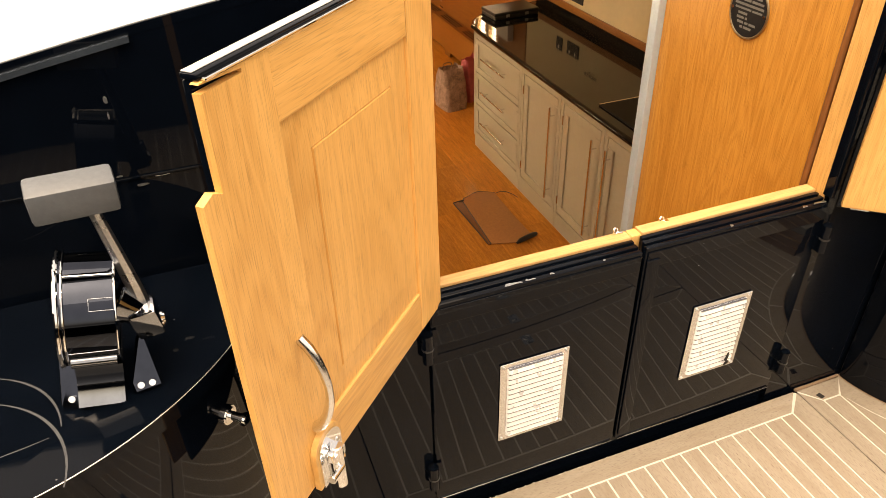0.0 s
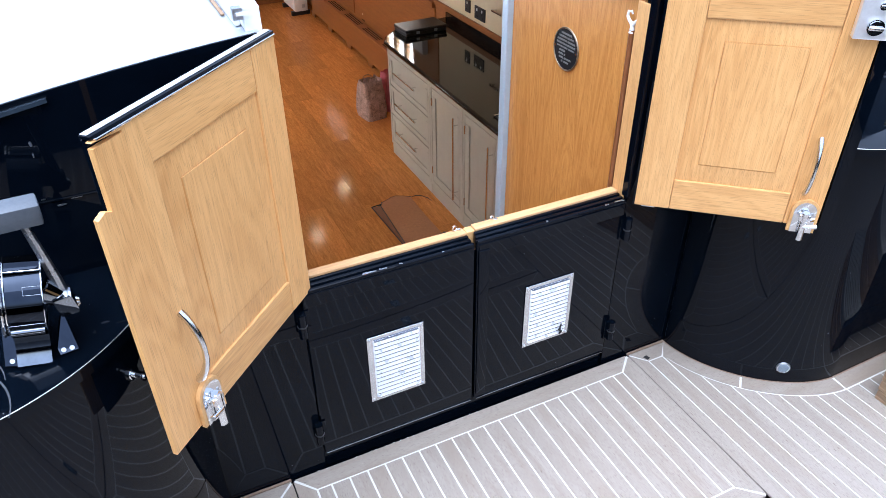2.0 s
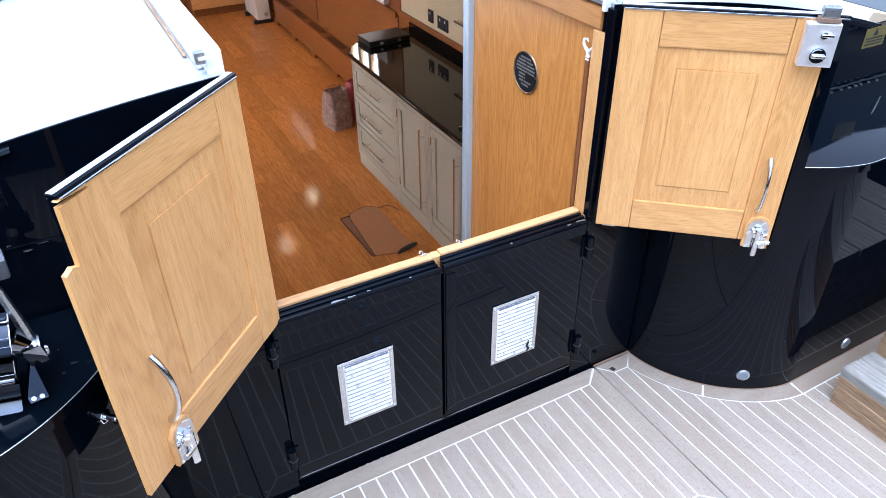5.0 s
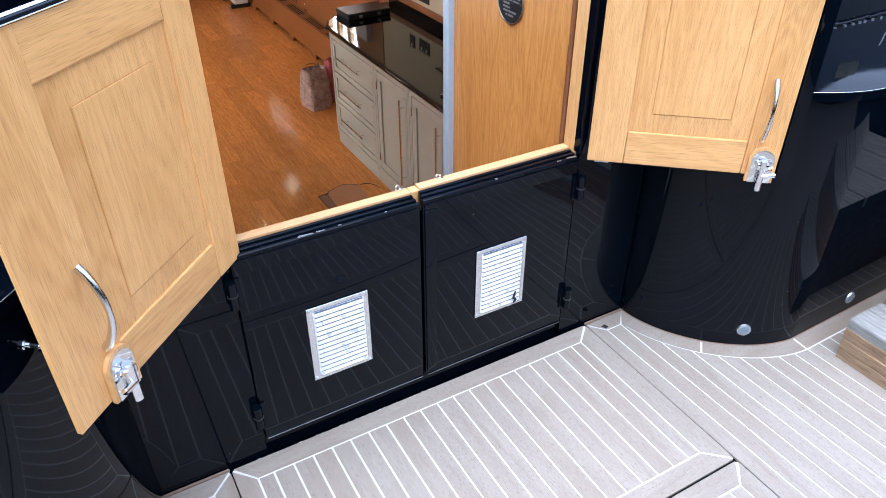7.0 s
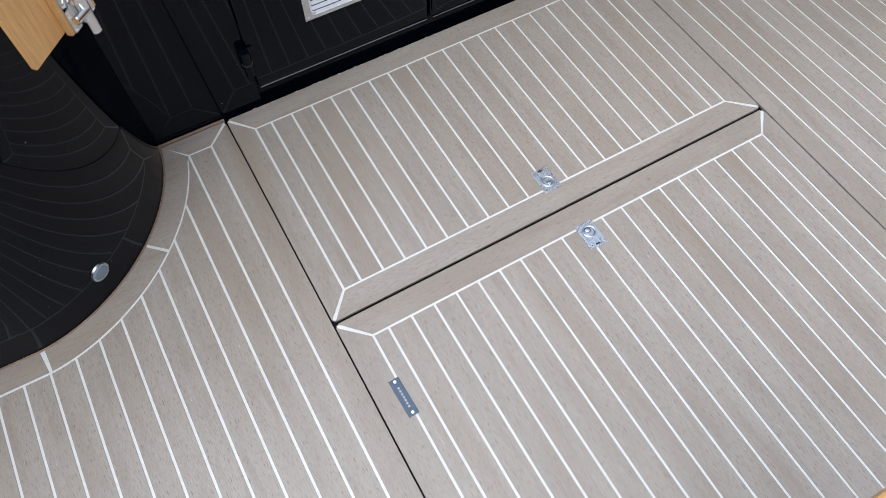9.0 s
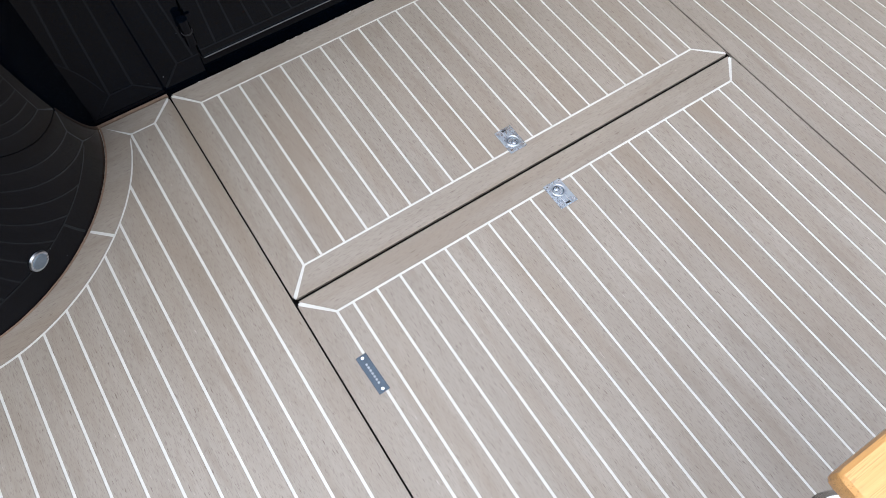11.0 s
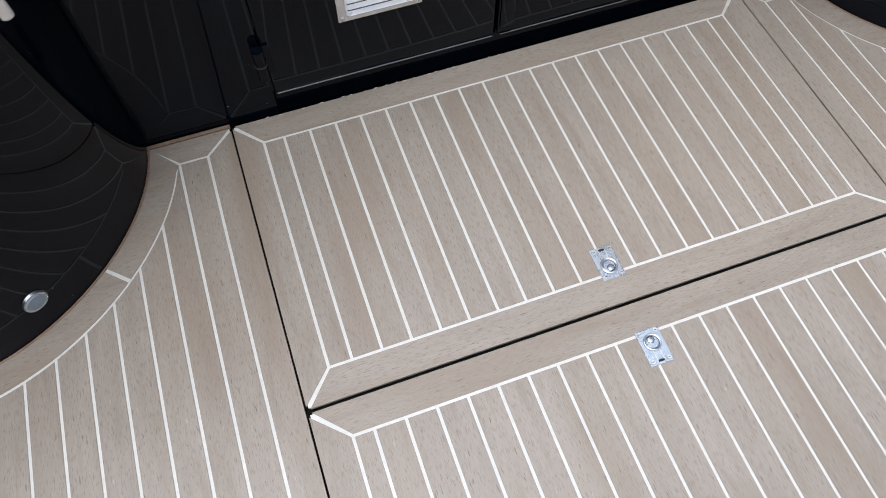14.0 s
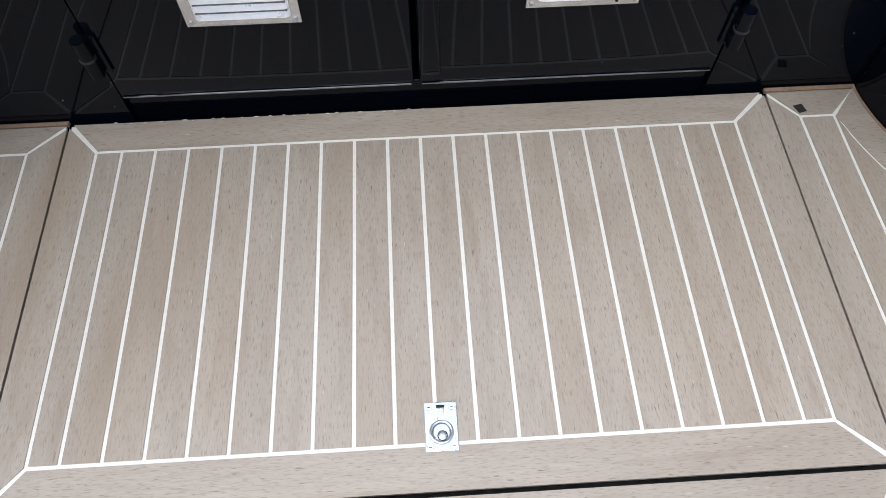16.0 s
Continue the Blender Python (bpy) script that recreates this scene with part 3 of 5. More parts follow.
structure(finish(box(0.478, 1.645, 0.672, 0.70, FLOOR, 1.10), "wall_closet", oak_v), "oak partition behind the way in")
structure(finish(box(-1.645, -0.478, 0.672, 0.70, FLOOR, 1.10), "wall_closet_port", oak_v), "oak partition behind the way in")


def window(side, h, name, watts):
    y0, y1, z0, z1 = h
    w = thing(name, pose(side * 1.672, (y0 + y1) / 2, z0), "cabin window with an oak frame and pale slatted blind", "window", "", "structure")
    d, hgt = (y1 - y0) / 2, z1 - z0
    for nm, b in (("sill", (-0.03, 0.03, -d, d, 0.0, 0.03)), ("head", (-0.03, 0.03, -d, d, hgt - 0.03, hgt)),
                  ("jamb", (-0.03, 0.03, -d, -d + 0.03, 0.032, hgt - 0.032)), ("jamb", (-0.03, 0.03, d - 0.03, d, 0.032, hgt - 0.032)),
                  ("mullion", (-0.02, 0.02, -d / 3 - 0.03, -d / 3 + 0.03, 0.032, hgt - 0.032)), ("mullion", (-0.02, 0.02, d / 3 - 0.03, d / 3 + 0.03, 0.032, hgt - 0.032))):
        part(nm, box(*b), oak_edge, w)
    pane = part("pane", box(-0.003 + side * 0.012, 0.003 + side * 0.012, -d + 0.03, d - 0.03, 0.032, hgt - 0.032), GLASS, w)
    pane.visible_shadow = False
    for k in range(9):
        part("slat", prism([(-side * 0.024, 0.06 + k * 0.037), (-side * 0.004, 0.068 + k * 0.037), (-side * 0.004, 0.0695 + k * 0.037), (-side * 0.024, 0.0615 + k * 0.037)], -d + 0.035, d - 0.035, "y"), WHITE, w)
    area_lamp("window_daylight", look((side * 1.69, (y0 + y1) / 2, (z0 + z1) / 2), (0, (y0 + y1) / 2, (z0 + z1) / 2 - 0.2)), y1 - y0, z1 - z0, watts * (y1 - y0) * (z1 - z0) / 0.36, (1.0, 0.90, 0.74))


for i, h in enumerate(WINDOWS_R):
    window(1, h, "window_%d" % (i + 1), (8, 3)[i])
for i, h in enumerate(WINDOWS_L):
    window(-1, h, "window_%d" % (i + 3), 13)

# narrow side decks outside the cabin
for side, nm in ((-1, "deck_walkway_port"), (1, "deck_walkway_starboard")):
    structure(finish(box(min(side * 1.713, side * (BEAM + 0.06)), max(side * 1.713, side * (BEAM + 0.06)), 0.047, 8.35, -0.9, 0.0, 0.006), nm, BLACK), "gloss black steel side deck along the cabin", "deck")

# water round the hull, out to the horizon
wb = bmesh.new()
ring = [(-BEAM - 0.06, -2.42), (BEAM + 0.06, -2.42), (BEAM + 0.06, 8.4), (-BEAM - 0.06, 8.4)]
far = [(-1500, -1500), (1500, -1500), (1500, 1500), (-1500, 1500)]
iv = [wb.verts.new((x, y, -0.62)) for x, y in ring]
ov = [wb.verts.new((x, y, -0.62)) for x, y in far]
for k in range(4):
    wb.faces.new((ov[k], ov[(k + 1) % 4], iv[(k + 1) % 4], iv[k]))
structure(finish(wb, "water", WATER), "dark rippled water round the boat", "water")

# ---- the way in ----
# oak lining of the companionway, both sides
def companion_side(x0, x1, name, rail_out):
    root = thing(name, Matrix(), "varnished oak lining panel beside the cabin doorway", "panelling", "", "structure")
    part("panel", box(x0, x1, 0.046, 0.649, FLOOR, 1.088, 0.001), oak_lining, root)
    a, b = (x0 - 0.012, x0 - 0.001) if rail_out < 0 else (x1 + 0.001, x1 + 0.012)
    if rail_out < 0:
        a, b, y0, y1 = 0.4465, 0.4515, 0.020, 0.069
    else:
        y0, y1 = 0.046, 0.092
    part("jamb", box(a, b, y0, y1, FLOOR, 1.088, 0.003), oak_v, root, "pale oak jamb strip")
    part("top_rail", box(min(a, x0), max(b, x1), 0.046, 0.649, 1.09, 1.14, 0.004), oak_y, root)
    part("edge_trim", box(min(a, x0) - 0.004, max(b, x1), 0.651, 0.684, FLOOR, 1.14, 0.003), ALU, root, "bright aluminium edge trim")
    return root


lining = companion_side(0.462, 0.478, "companionway_lining", -1)
companion_side(-0.478, -0.462, "companionway_lining", 1)

# round builder's plate, with unreadable print
plate = thing("round_plate", pose(0.4615, 0.355, 0.884), "round black engraved plate with a bronze rim on the oak lining", "plate")
part("rim", add_torus(bmesh.new(), (-0.002, 0, 0), (1, 0, 0), 0.058, 0.0026, 48), BRASS, plate, smooth=True)
part("disc", cyl((0, 0, 0), (-0.003, 0, 0), 0.057, seg=48), PLATEBLACK, plate)
for k, words in enumerate(((0.05,), (0.035, 0.03), (0.045, 0.036), (0.09,), (0.05, 0.03), (0.028,), (0.022, 0.006), (0.02, 0.010, 0.02), (0.008, 0.024))):
    z, w = 0.042 - k * 0.0098, sum(words) + 0.004 * (len(words) - 1)
    y = w / 2 + (0.016 if k in (5, 6) else 0.0)
    for b in words:
        part("print_bar", box(-0.0036, -0.003, y - b, y, z - (0.0026 if k != 4 else 0.0018), z + 0.0024), PRINT, plate)
        y -= b + 0.004
for k in (-1, 1):
    part("screw", cyl((-0.0045, k * 0.050, 0), (-0.003, k * 0.050, 0), 0.0036, seg=12), POLISH, plate)

# hook pole standing in the corner of the lining
pole = thing("hook_pole", pose(0.450, 0.0815, 0.0), "brown wooden pole with a white double hook, against oak lining", "pole")
part("shaft", cyl((0.001, 0.0, FLOOR), (0.001, 0.0, 1.015), 0.0075, seg=14), oak_dark, pole, "reddish brown wooden shaft", smooth=True)
hk = part("hook", tube([(0, 0, 1.008), (0, 0, 1.022), (-0.001, 0.004, 1.030), (-0.002, 0.012, 1.036), (-0.002, 0.019, 1.044), (-0.002, 0.017, 1.055), (-0.002, 0.007, 1.058), (-0.002, 0.002, 1.052)], [0.0075, 0.0055, 0.0045, 0.004, 0.0036, 0.0034, 0.003, 0.002], 10), WHITE, pole, "white double hook", smooth=True)
part("prong", tube([(0, 0, 1.024), (-0.001, -0.007, 1.034), (-0.001, -0.016, 1.043)], [0.0048, 0.0042, 0.0026], 10), WHITE, hk, smooth=True)


# ---- low doors ----
def vent(x0, x1, z0, z1, parent):
    """Louvred steel plate; front face on y = 0 of the door, facing -y."""
    v = part("vent", box(x0, x1, -0.0022, -0.0004, z0, z1, 0.0006, 1), STEEL, parent, "bright stainless louvred vent plate")
    n = 14
    h = (z1 - z0 - 0.026) / n
    a, b = x0 + 0.015, x1 - 0.012
    me = None
    for k in range(n):
        if me is None:
            bm = bmesh.new()
            secs = [(-0.0022, 0.0), (-0.0070, h * 0.06), (-0.0085, h * 0.16), (-0.0080, h * 0.3), (-0.0052, h * 0.66), (-0.0024, h * 0.99)]
            rows = []
            xs = [(0.0, 0.15), (0.002, 0.7), (0.0055, 1.0), (b - a - 0.0055, 1.0), (b - a - 0.002, 0.7), (b - a, 0.15)]
            for dx, f in xs:
                rows.append([bm.verts.new((dx, -0.0022 + (y + 0.0022) * f, z)) for y, z in secs])
            for r, s in zip(rows, rows[1:]):
                for i in range(len(secs) - 1):
                    bm.faces.new((r[i], r[i + 1], s[i + 1], s[i]))
            sl = part("louvre", bm, LOUVRE, v, smooth=True)
            me = sl.data
        else:
            sl = new("louvre", me)
            sl.parent = v
        sl.location = (a, 0, z0 + 0.013 + k * h)
        # darker bar draws the reflection line at the top of each louvre
        if k == 0:
            crease = part("crease", box(0.003, b - a - 0.003, -0.0060, -0.0026, h * 0.80, h * 0.98), MIDCHROME, v, "bar painting the darker reflection between louvres")
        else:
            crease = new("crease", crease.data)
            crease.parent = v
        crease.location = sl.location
    for x in (x0 + 0.007, x1 - 0.007):
        for z in (z0 + 0.007, z1 - 0.007):
            part("screw", cyl((x, -0.0042, z), (x, -0.002, z), 0.0028, seg=10), GALV, v)
    return v


def barrel_hinge(x, z, parent, h=0.07):
    hg = part("hinge", cyl((x, -0.012, z - h / 2), (x, -0.012, z + h / 2), 0.0105, seg=18, bevel=0.002), BLACK, parent, "black barrel hinge", smooth=True)
    part("joint_ring", cyl((x, -0.012, z - 0.002), (x, -0.012, z + 0.002), 0.0113, seg=18), PLASTIC, hg)
    return hg


def low_door(name, x0, x1, top, label, hinge_x, v):
    root = thing(name, Matrix(), label, "door", "low doors")
    # steel front with a folded top lip, then the oak back whose top shows as a sill
    part("front", box(x0, x1, 0.004, 0.016, 0.050, top, 0.005, 3), BLACK, root, smooth=True)
    part("top_cap", box(x0 + 0.003, x1 - 0.003, 0.0163, 0.0295, top - 0.03, top + 0.0035, 0.003), BLACK, root, smooth=True)
    part("top_rail", box(x0 + 0.006, x1 - 0.004, 0.0298, 0.0395, top - 0.03, top + 0.0065, 0.0025), BLACK, root, smooth=True)
    part("rebate", box(x0 - 0.007, x1 + 0.007, 0.0162, 0.0172, 0.046, top - 0.031), BLACK, root)
    part("top_fold", box(x0 + 0.004, x1 - 0.004, 0.0012, 0.0036, top - 0.045, top - 0.010, 0.0012), BLACK, root)
    part("oak_back", box(x0 + 0.012, x1 - 0.004, 0.0400, 0.066, 0.05, top + 0.0115, 0.003), oak_sill, root, "pale oak lining with a bare top edge")
    part("vent_seat", box(v[0] + 0.004, v[1] - 0.004, 0.0022, 0.0038, v[2] + 0.004, v[3] - 0.004), PLASTIC, root)
    ve = vent(*v, root)
    ve.location.y = 0.0024
    # thin grey bar stands in for the highlight along the door's bottom edge
    part("lower_edge", box(x0 + 0.004, x1 - 0.004, 0.0012, 0.0038, 0.0505, 0.0535, 0.001), MIDCHROME, root, "lighter line painting the highlight on the lower edge")
    for z in (0.5, 0.14):
        hg = barrel_hinge(hinge_x, z, root)
        hg.location.y = 0.007
        part("leaf", box(min(hinge_x, hinge_x + (0.02 if hinge_x < 0 else -0.02)), max(hinge_x, hinge_x + (0.02 if hinge_x < 0 else -0.02)), -0.0065, -0.005, z - 0.034, z + 0.034), BLACK, hg)
    return root


LOW_TOP = 0.585
ld = low_door("low_door", -0.437, -0.003, LOW_TOP, "closed black steel low door with a louvred vent", -0.445, (-0.298, -0.147, 0.181, 0.397))
rd = low_door("low_door", 0.004, 0.448, LOW_TOP + 0.004, "closed black steel low door with a louvred vent", 0.457, (0.150, 0.301, 0.188, 0.401))
part("cover_strip", box(0.006, 0.036, -0.002, 0.0038, 0.07, 0.562, 0.0025, 3), BLACK, rd, "overlapping black meeting strip", smooth=True)
part("oak_filler", box(-0.0065, 0.0155, 0.0405, 0.0655, 0.5, LOW_TOP + 0.0118, 0.003), oak_edge, ld)
for dr, x in ((ld, -0.03), (rd, 0.075)):
    e = part("eye", add_torus(bmesh.new(), (x, 0.062, LOW_TOP + 0.0185), (0.3, -0.9, 0.25), 0.0058, 0.0018, 20), POLISH, dr, "small white metal eye", smooth=True)
    part("tail", box(x + 0.004, x + 0.014, 0.056, 0.063, LOW_TOP + 0.0120, LOW_TOP + 0.0160, 0.001), POLISH, e)
part("bent_clip", tube([(0.268, -0.006, 0.200), (0.270, -0.011, 0.214), (0.262, -0.012, 0.222), (0.266, -0.011, 0.232), (0.270, -0.009, 0.240)], [0.0022, 0.0034, 0.003, 0.0028, 0.0015], 8), SEAM, rd, "small dark bent clip caught in the vent", smooth=True)
# bare worn paint along the top edges
rng = random.Random(4)
for dr, xs in ((ld, ((-0.292, 0.036), (-0.25, 0.02), (-0.2, 0.008), (-0.09, 0.006))), (rd, ((0.41, 0.03), (0.38, 0.012), (0.2, 0.006)))):
    for x, w in xs:
        pts = [(x + w * t, 0.0055 + rng.uniform(-0.001, 0.002)) for t in (0, 0.3, 0.7, 1)] + [(x + w * t, 0.0095 + rng.uniform(-0.0018, 0.002)) for t in (0.9, 0.65, 0.3, 0.12)]
        part("worn_patch", prism(pts, LOW_TOP + 0.0005, LOW_TOP + (0.0012 if dr is ld else 0.0052)), GALV, dr, "chipped bare paint")


# ---- upper doors, standing open ----
def upper_door(name, m, s, w, z0, z1, stile_h, stile_l, rail_b, rail_t, notch, label):
    """Local x runs from the hinge, z up; the oak face is y = 0 and looks to s * y."""
    root = thing(name, m, label, "door", "upper doors")

    def slab(nm, x0, x1, a, b, za, zb, mat, bev=0.003, **kw):
        ya, yb = sorted((-s * a, -s * b))
        return part(nm, box(x0, x1, ya, yb, za, zb, bev), mat, root, **kw)

    T = 0.009 if notch else 0.014
    slab("steel_back", -0.006, w - (0.03 if notch else -0.03), T + 0.002, T + 0.012, z0 - 0.010, z1 + 0.0003, BLACK, 0.003, label="gloss black steel outer skin", smooth=True)
    end = w - (0.03 if notch else -0.03)
    slab("top_flange", -0.006, end, 0.003, T + 0.0125, z1 + 0.0008, z1 + 0.0065, BLACK, 0.002, label="folded black steel top edge", smooth=True)
    # pale strip stands in for sky reflected in the black gloss flange
    slab("top_strip", -0.004, end - 0.002, 0.009, T + 0.0115, z1 + 0.0067, z1 + 0.0080, SATIN, 0.0006, label="pale strip painting the sky's reflection on the black top edge")
    slab("bead", 0.0, end - 0.004, -0.0030, 0.0026, z1 + 0.0008, z1 + 0.0034, CHROME, 0.0008)
    slab("stile", 0.0, stile_h, 0.0, T, z0, z1, oak_v)
    if not notch:
        slab("edge_return", w + 0.003, w + 0.030, -0.002, T + 0.0015, z0 - 0.008, z1, BLACK, 0.003, label="folded black steel free edge", smooth=True)
        for zc, l in ((z0 - 0.006, 0.02), (z0 - 0.006, 0.012)):
            slab("worn_patch", 0.006 + l, 0.012 + 2 * l, -0.0006 + 0.004, 0.006, z0 - 0.0035, z0 - 0.001, GALV, 0.0004, label="chipped bare paint")
    if notch:
        zn0, zn1, d = notch
        ya, yb = sorted((0.0, -s * T))
        part("stile", prism([(w - stile_l + 0.0006, z0), (w, z0), (w, zn0), (w - d * 0.55, zn0 + 0.006), (w - d, zn0), (w - d, zn1), (w - d - 0.055, zn1), (w - d - 0.055, zn1 + 0.004), (w - d, zn1 + 0.008), (w - d - 0.002, z1), (w - stile_l + 0.0006, z1)], ya, yb, "y"), oak_v, root)
    else:
        slab("stile", w - stile_l + 0.0006, w, 0.0, T, z0, z1, oak_v)
    slab("rail", stile_h + 0.0006, w - stile_l, 0.0005, T, z0, z0 + rail_b, oak_h)
    slab("rail", stile_h + 0.0006, w - stile_l, 0.0005, T, z1 - rail_t, z1, oak_h)
    # raised and fielded panel
    x0, x1, za, zb = stile_h - 0.002, w - stile_l + 0.002, z0 + rail_b - 0.002, z1 - rail_t + 0.002
    bm = bmesh.new()
    rings = []
    for inset, depth in ((0.0, T - 0.0005), (0.0, 0.0058), (0.002, 0.0056), (0.050, 0.0028), (0.0505, 0.0042), (0.0518, 0.0042), (0.0523, 0.0014)):
        rings.append([bm.verts.new((x, -s * depth, z)) for x, z in ((x0 + inset, za + inset), (x1 - inset, za + inset), (x1 - inset, zb - inset), (x0 + inset, zb - inset))])
    for r, q in zip(rings, rings[1:]):
        for k in range(4):
            bm.faces.new((r[k], r[(k + 1) % 4], q[(k + 1) % 4], q[k]))
    bm.faces.new(rings[-1])
    bm.faces.new(rings[0])
    part("panel", bm, oak_v, root, "raised and fielded oak panel")
    return root


def bow_handle(root, s, x, z0, z1, bow):
    pts, rad = [], []
    for t in np.linspace(0, 1, 15):
        lift = math.sin(math.pi * t) ** 0.7 * 0.03 + 0.002
        pts.append((x + bow * math.sin(math.pi * t) * 0.35 + bow * 0.5 * (t - 0.5), s * lift, z0 + (z1 - z0) * t))
        rad.append(0.0042 + 0.0035 * abs(t - 0.5) ** 0.8)
    return part("handle", tube(pts, rad, 12, 1.25), STEEL, root, "curved chrome pull handle", smooth=True)


def bolt_latch(root, s, x, z):
    """Arched oak pad with a chrome plate and a sliding bolt."""
    arch = lambda r, zb: [(x - r, zb), (x + r, zb)] + [(x + r * math.cos(a), z + 0.008 + r * math.sin(a)) for a in np.linspace(0, math.pi, 14)]
    ya, yb = sorted((0.0005 * s, 0.009 * s))
    pad = part("latch_pad", prism(arch(0.031, z - 0.05), ya, yb, "y"), oak_edge, root, "arched oak pad under the latch")
    ya, yb = sorted((0.0092 * s, 0.0115 * s))
    part("latch_plate", prism(arch(0.025, z - 0.05), ya, yb, "y"), CHROME, pad, "chrome latch plate")
    part("bolt", cyl((x, s * 0.02, z - 0.066), (x, s * 0.02, z + 0.012), 0.0085, seg=18, bevel=0.002), CHROME, pad, smooth=True)
    part("bolt_guide", box(x - 0.013, x + 0.013, min(s * 0.0115, s * 0.026), max(s * 0.0115, s * 0.026), z - 0.012, z + 0.004, 0.003), CHROME, pad, smooth=True)
    part("bolt_knob", cyl((x, s * 0.026, z - 0.026), (x + 0.03, s * 0.028, z - 0.02), 0.0045, 0.006, 14, 0.001), CHROME, pad, smooth=True)
    for dx in (-0.016, 0.016):
        part("screw", cyl((x + dx, s * 0.0112, z + 0.004), (x + dx, s * 0.013, z + 0.004), 0.0034, seg=12), GALV, pad)


left_door = upper_door("upper_door", Matrix.Translation((-0.410, 0.014, 0)) @ pose(0, 0, 0, 0, 0, math.degrees(math.atan2(-0.348, -0.344))), 1, 0.480,
                       0.577, 1.148, 0.076, 0.123, 0.079, 0.076, (1.046, 1.139, 0.027), "open upper door of varnished oak over black steel")
bow_handle(left_door, 1, 0.390, 0.672, 0.822, 0.0)
bolt_latch(left_door, 1, 0.379, 0.622)
right_door = upper_door("upper_door", Matrix.Translation((0.450, -0.023, 0)) @ pose(0, 0, 0, 0, 0, math.degrees(math.atan2(-0.285, 0.328))), -1, 0.437,
                        0.589, 1.157, 0.086, 0.077, 0.084, 0.081, None, "open upper door of varnished oak with a steel lock box")
bow_handle(right_door, -1, 0.387, 0.680, 0.824, 0.0)
bolt_latch(right_door, -1, 0.401, 0.626)
# rim lock on the free corner of the starboard door
lock = part("lock_box", box(0.377, 0.447, -0.024, -0.001, 1.060, 1.154, 0.003), SATIN, right_door, "polished stainless rim lock")
part("turn_knob", cyl((0.412, -0.036, 1.088), (0.412, -0.0245, 1.088), 0.0165, seg=28, bevel=0.003), CHROME, lock, smooth=True)
part("knob_grip", box(0.398, 0.426, -0.044, -0.036, 1.0845, 1.0915, 0.002), CHROME, lock, smooth=True)
part("snib", cyl((0.416, -0.031, 1.130), (0.416, -0.0245, 1.130), 0.0075, seg=18, bevel=0.001), CHROME, lock, smooth=True)
part("snib_lever", box(0.410, 0.434, -0.034, -0.031, 1.128, 1.133, 0.001), CHROME, lock)
part("keeper", box(0.402, 0.436, -0.026, -0.003, 1.166, 1.188, 0.002), GALV, right_door, "worn steel keeper bracket")
part("keeper_foot", box(0.398, 0.440, -0.028, -0.003, 1.156, 1.1655, 0.001), RAW, right_door)
# door hinges on the steel jambs
for root, x, y in ((right_door, 0.465, -0.012),):
    for z in (0.66, 0.80, 1.10):
        hg = part("hinge", cyl((0, 0, -0.03), (0, 0, 0.03), 0.008, seg=16, bevel=0.002), BLACK, None, "black barrel hinge", smooth=True)
        hg.parent = root
        hg.matrix_parent_inverse = root.matrix_world.inverted()
        hg.location = (x, y - 0.006, z)
structure(finish(box(OPEN_R - 0.012, OPEN_R - 0.0005, -0.002, 0.0195, 0.60, 1.15, 0.002), "trim_jamb_starboard", BLACK), "black steel door jamb", "trim")
sticker = thing("warning_label", pose(1.485, 0.0085, 0.918), "worn yellow warning label on the black bulkhead", "label")
part("sheet", box(-0.05, 0.05, -0.001, 0, -0.03, 0.03), material("yellow_label", (0.15, 0.12, 0.03), 0.5), sticker)
part("triangle", prism([(-0.012, 0.006), (0.012, 0.006), (0, 0.026)], -0.0016, -0.001, "y"), PLASTIC, sticker)
for k in range(3):
    part("print_bar", box(-0.04, 0.04, -0.0016, -0.001, -0.022 + k * 0.009, -0.018 + k * 0.009), PLASTIC, sticker)

# ---- throttle ----
th = thing("throttle", pose(-0.885, -0.205, 0.779), "chrome engine control lever with a grey grip, on the black locker", "throttle")
R, CZ = 0.060, 0.103
LEAN = pose(-0.022, 0.010, 0.0, 0, 11, 0)


def leaned(ob):
    ob.matrix_basis = LEAN
    return ob


prof = [(R * math.cos(a), CZ + R * math.sin(a)) for a in np.linspace(radians(-42), radians(222), 34)]
neck = [(-0.040, 0.052), (-0.036, 0.036), (-0.040, 0.018), (-0.049, 0.003), (0.049, 0.003), (0.040, 0.018), (0.036, 0.036), (0.040, 0.052)]
# drum and pedestal colours carry the dark reflections of mirror chrome
leaned(part("housing", prism(prof, -0.024, 0.024, "x"), DARKCHROME, th, "mirror chrome drum housing, dark reflections put into its colour", smooth=True))
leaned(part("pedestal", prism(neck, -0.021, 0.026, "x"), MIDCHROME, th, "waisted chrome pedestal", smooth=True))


def scaled(f):
    return [(c * f, CZ + (d - CZ) * f) for c, d in prof]


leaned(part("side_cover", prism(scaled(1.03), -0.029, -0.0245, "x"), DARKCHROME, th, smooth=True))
for x, f, r in ((-0.0295, 1.05, 0.0026), (-0.024, 1.025, 0.0013), (0.0245, 1.005, 0.0013)):
    arc = [(x, R * f * math.cos(a), CZ + R * f * math.sin(a)) for a in np.linspace(radians(70), radians(216), 26)]
    leaned(part("rim", tube(arc, [r] * 26, 8), CHROME, th, "bright chrome rim", smooth=True))


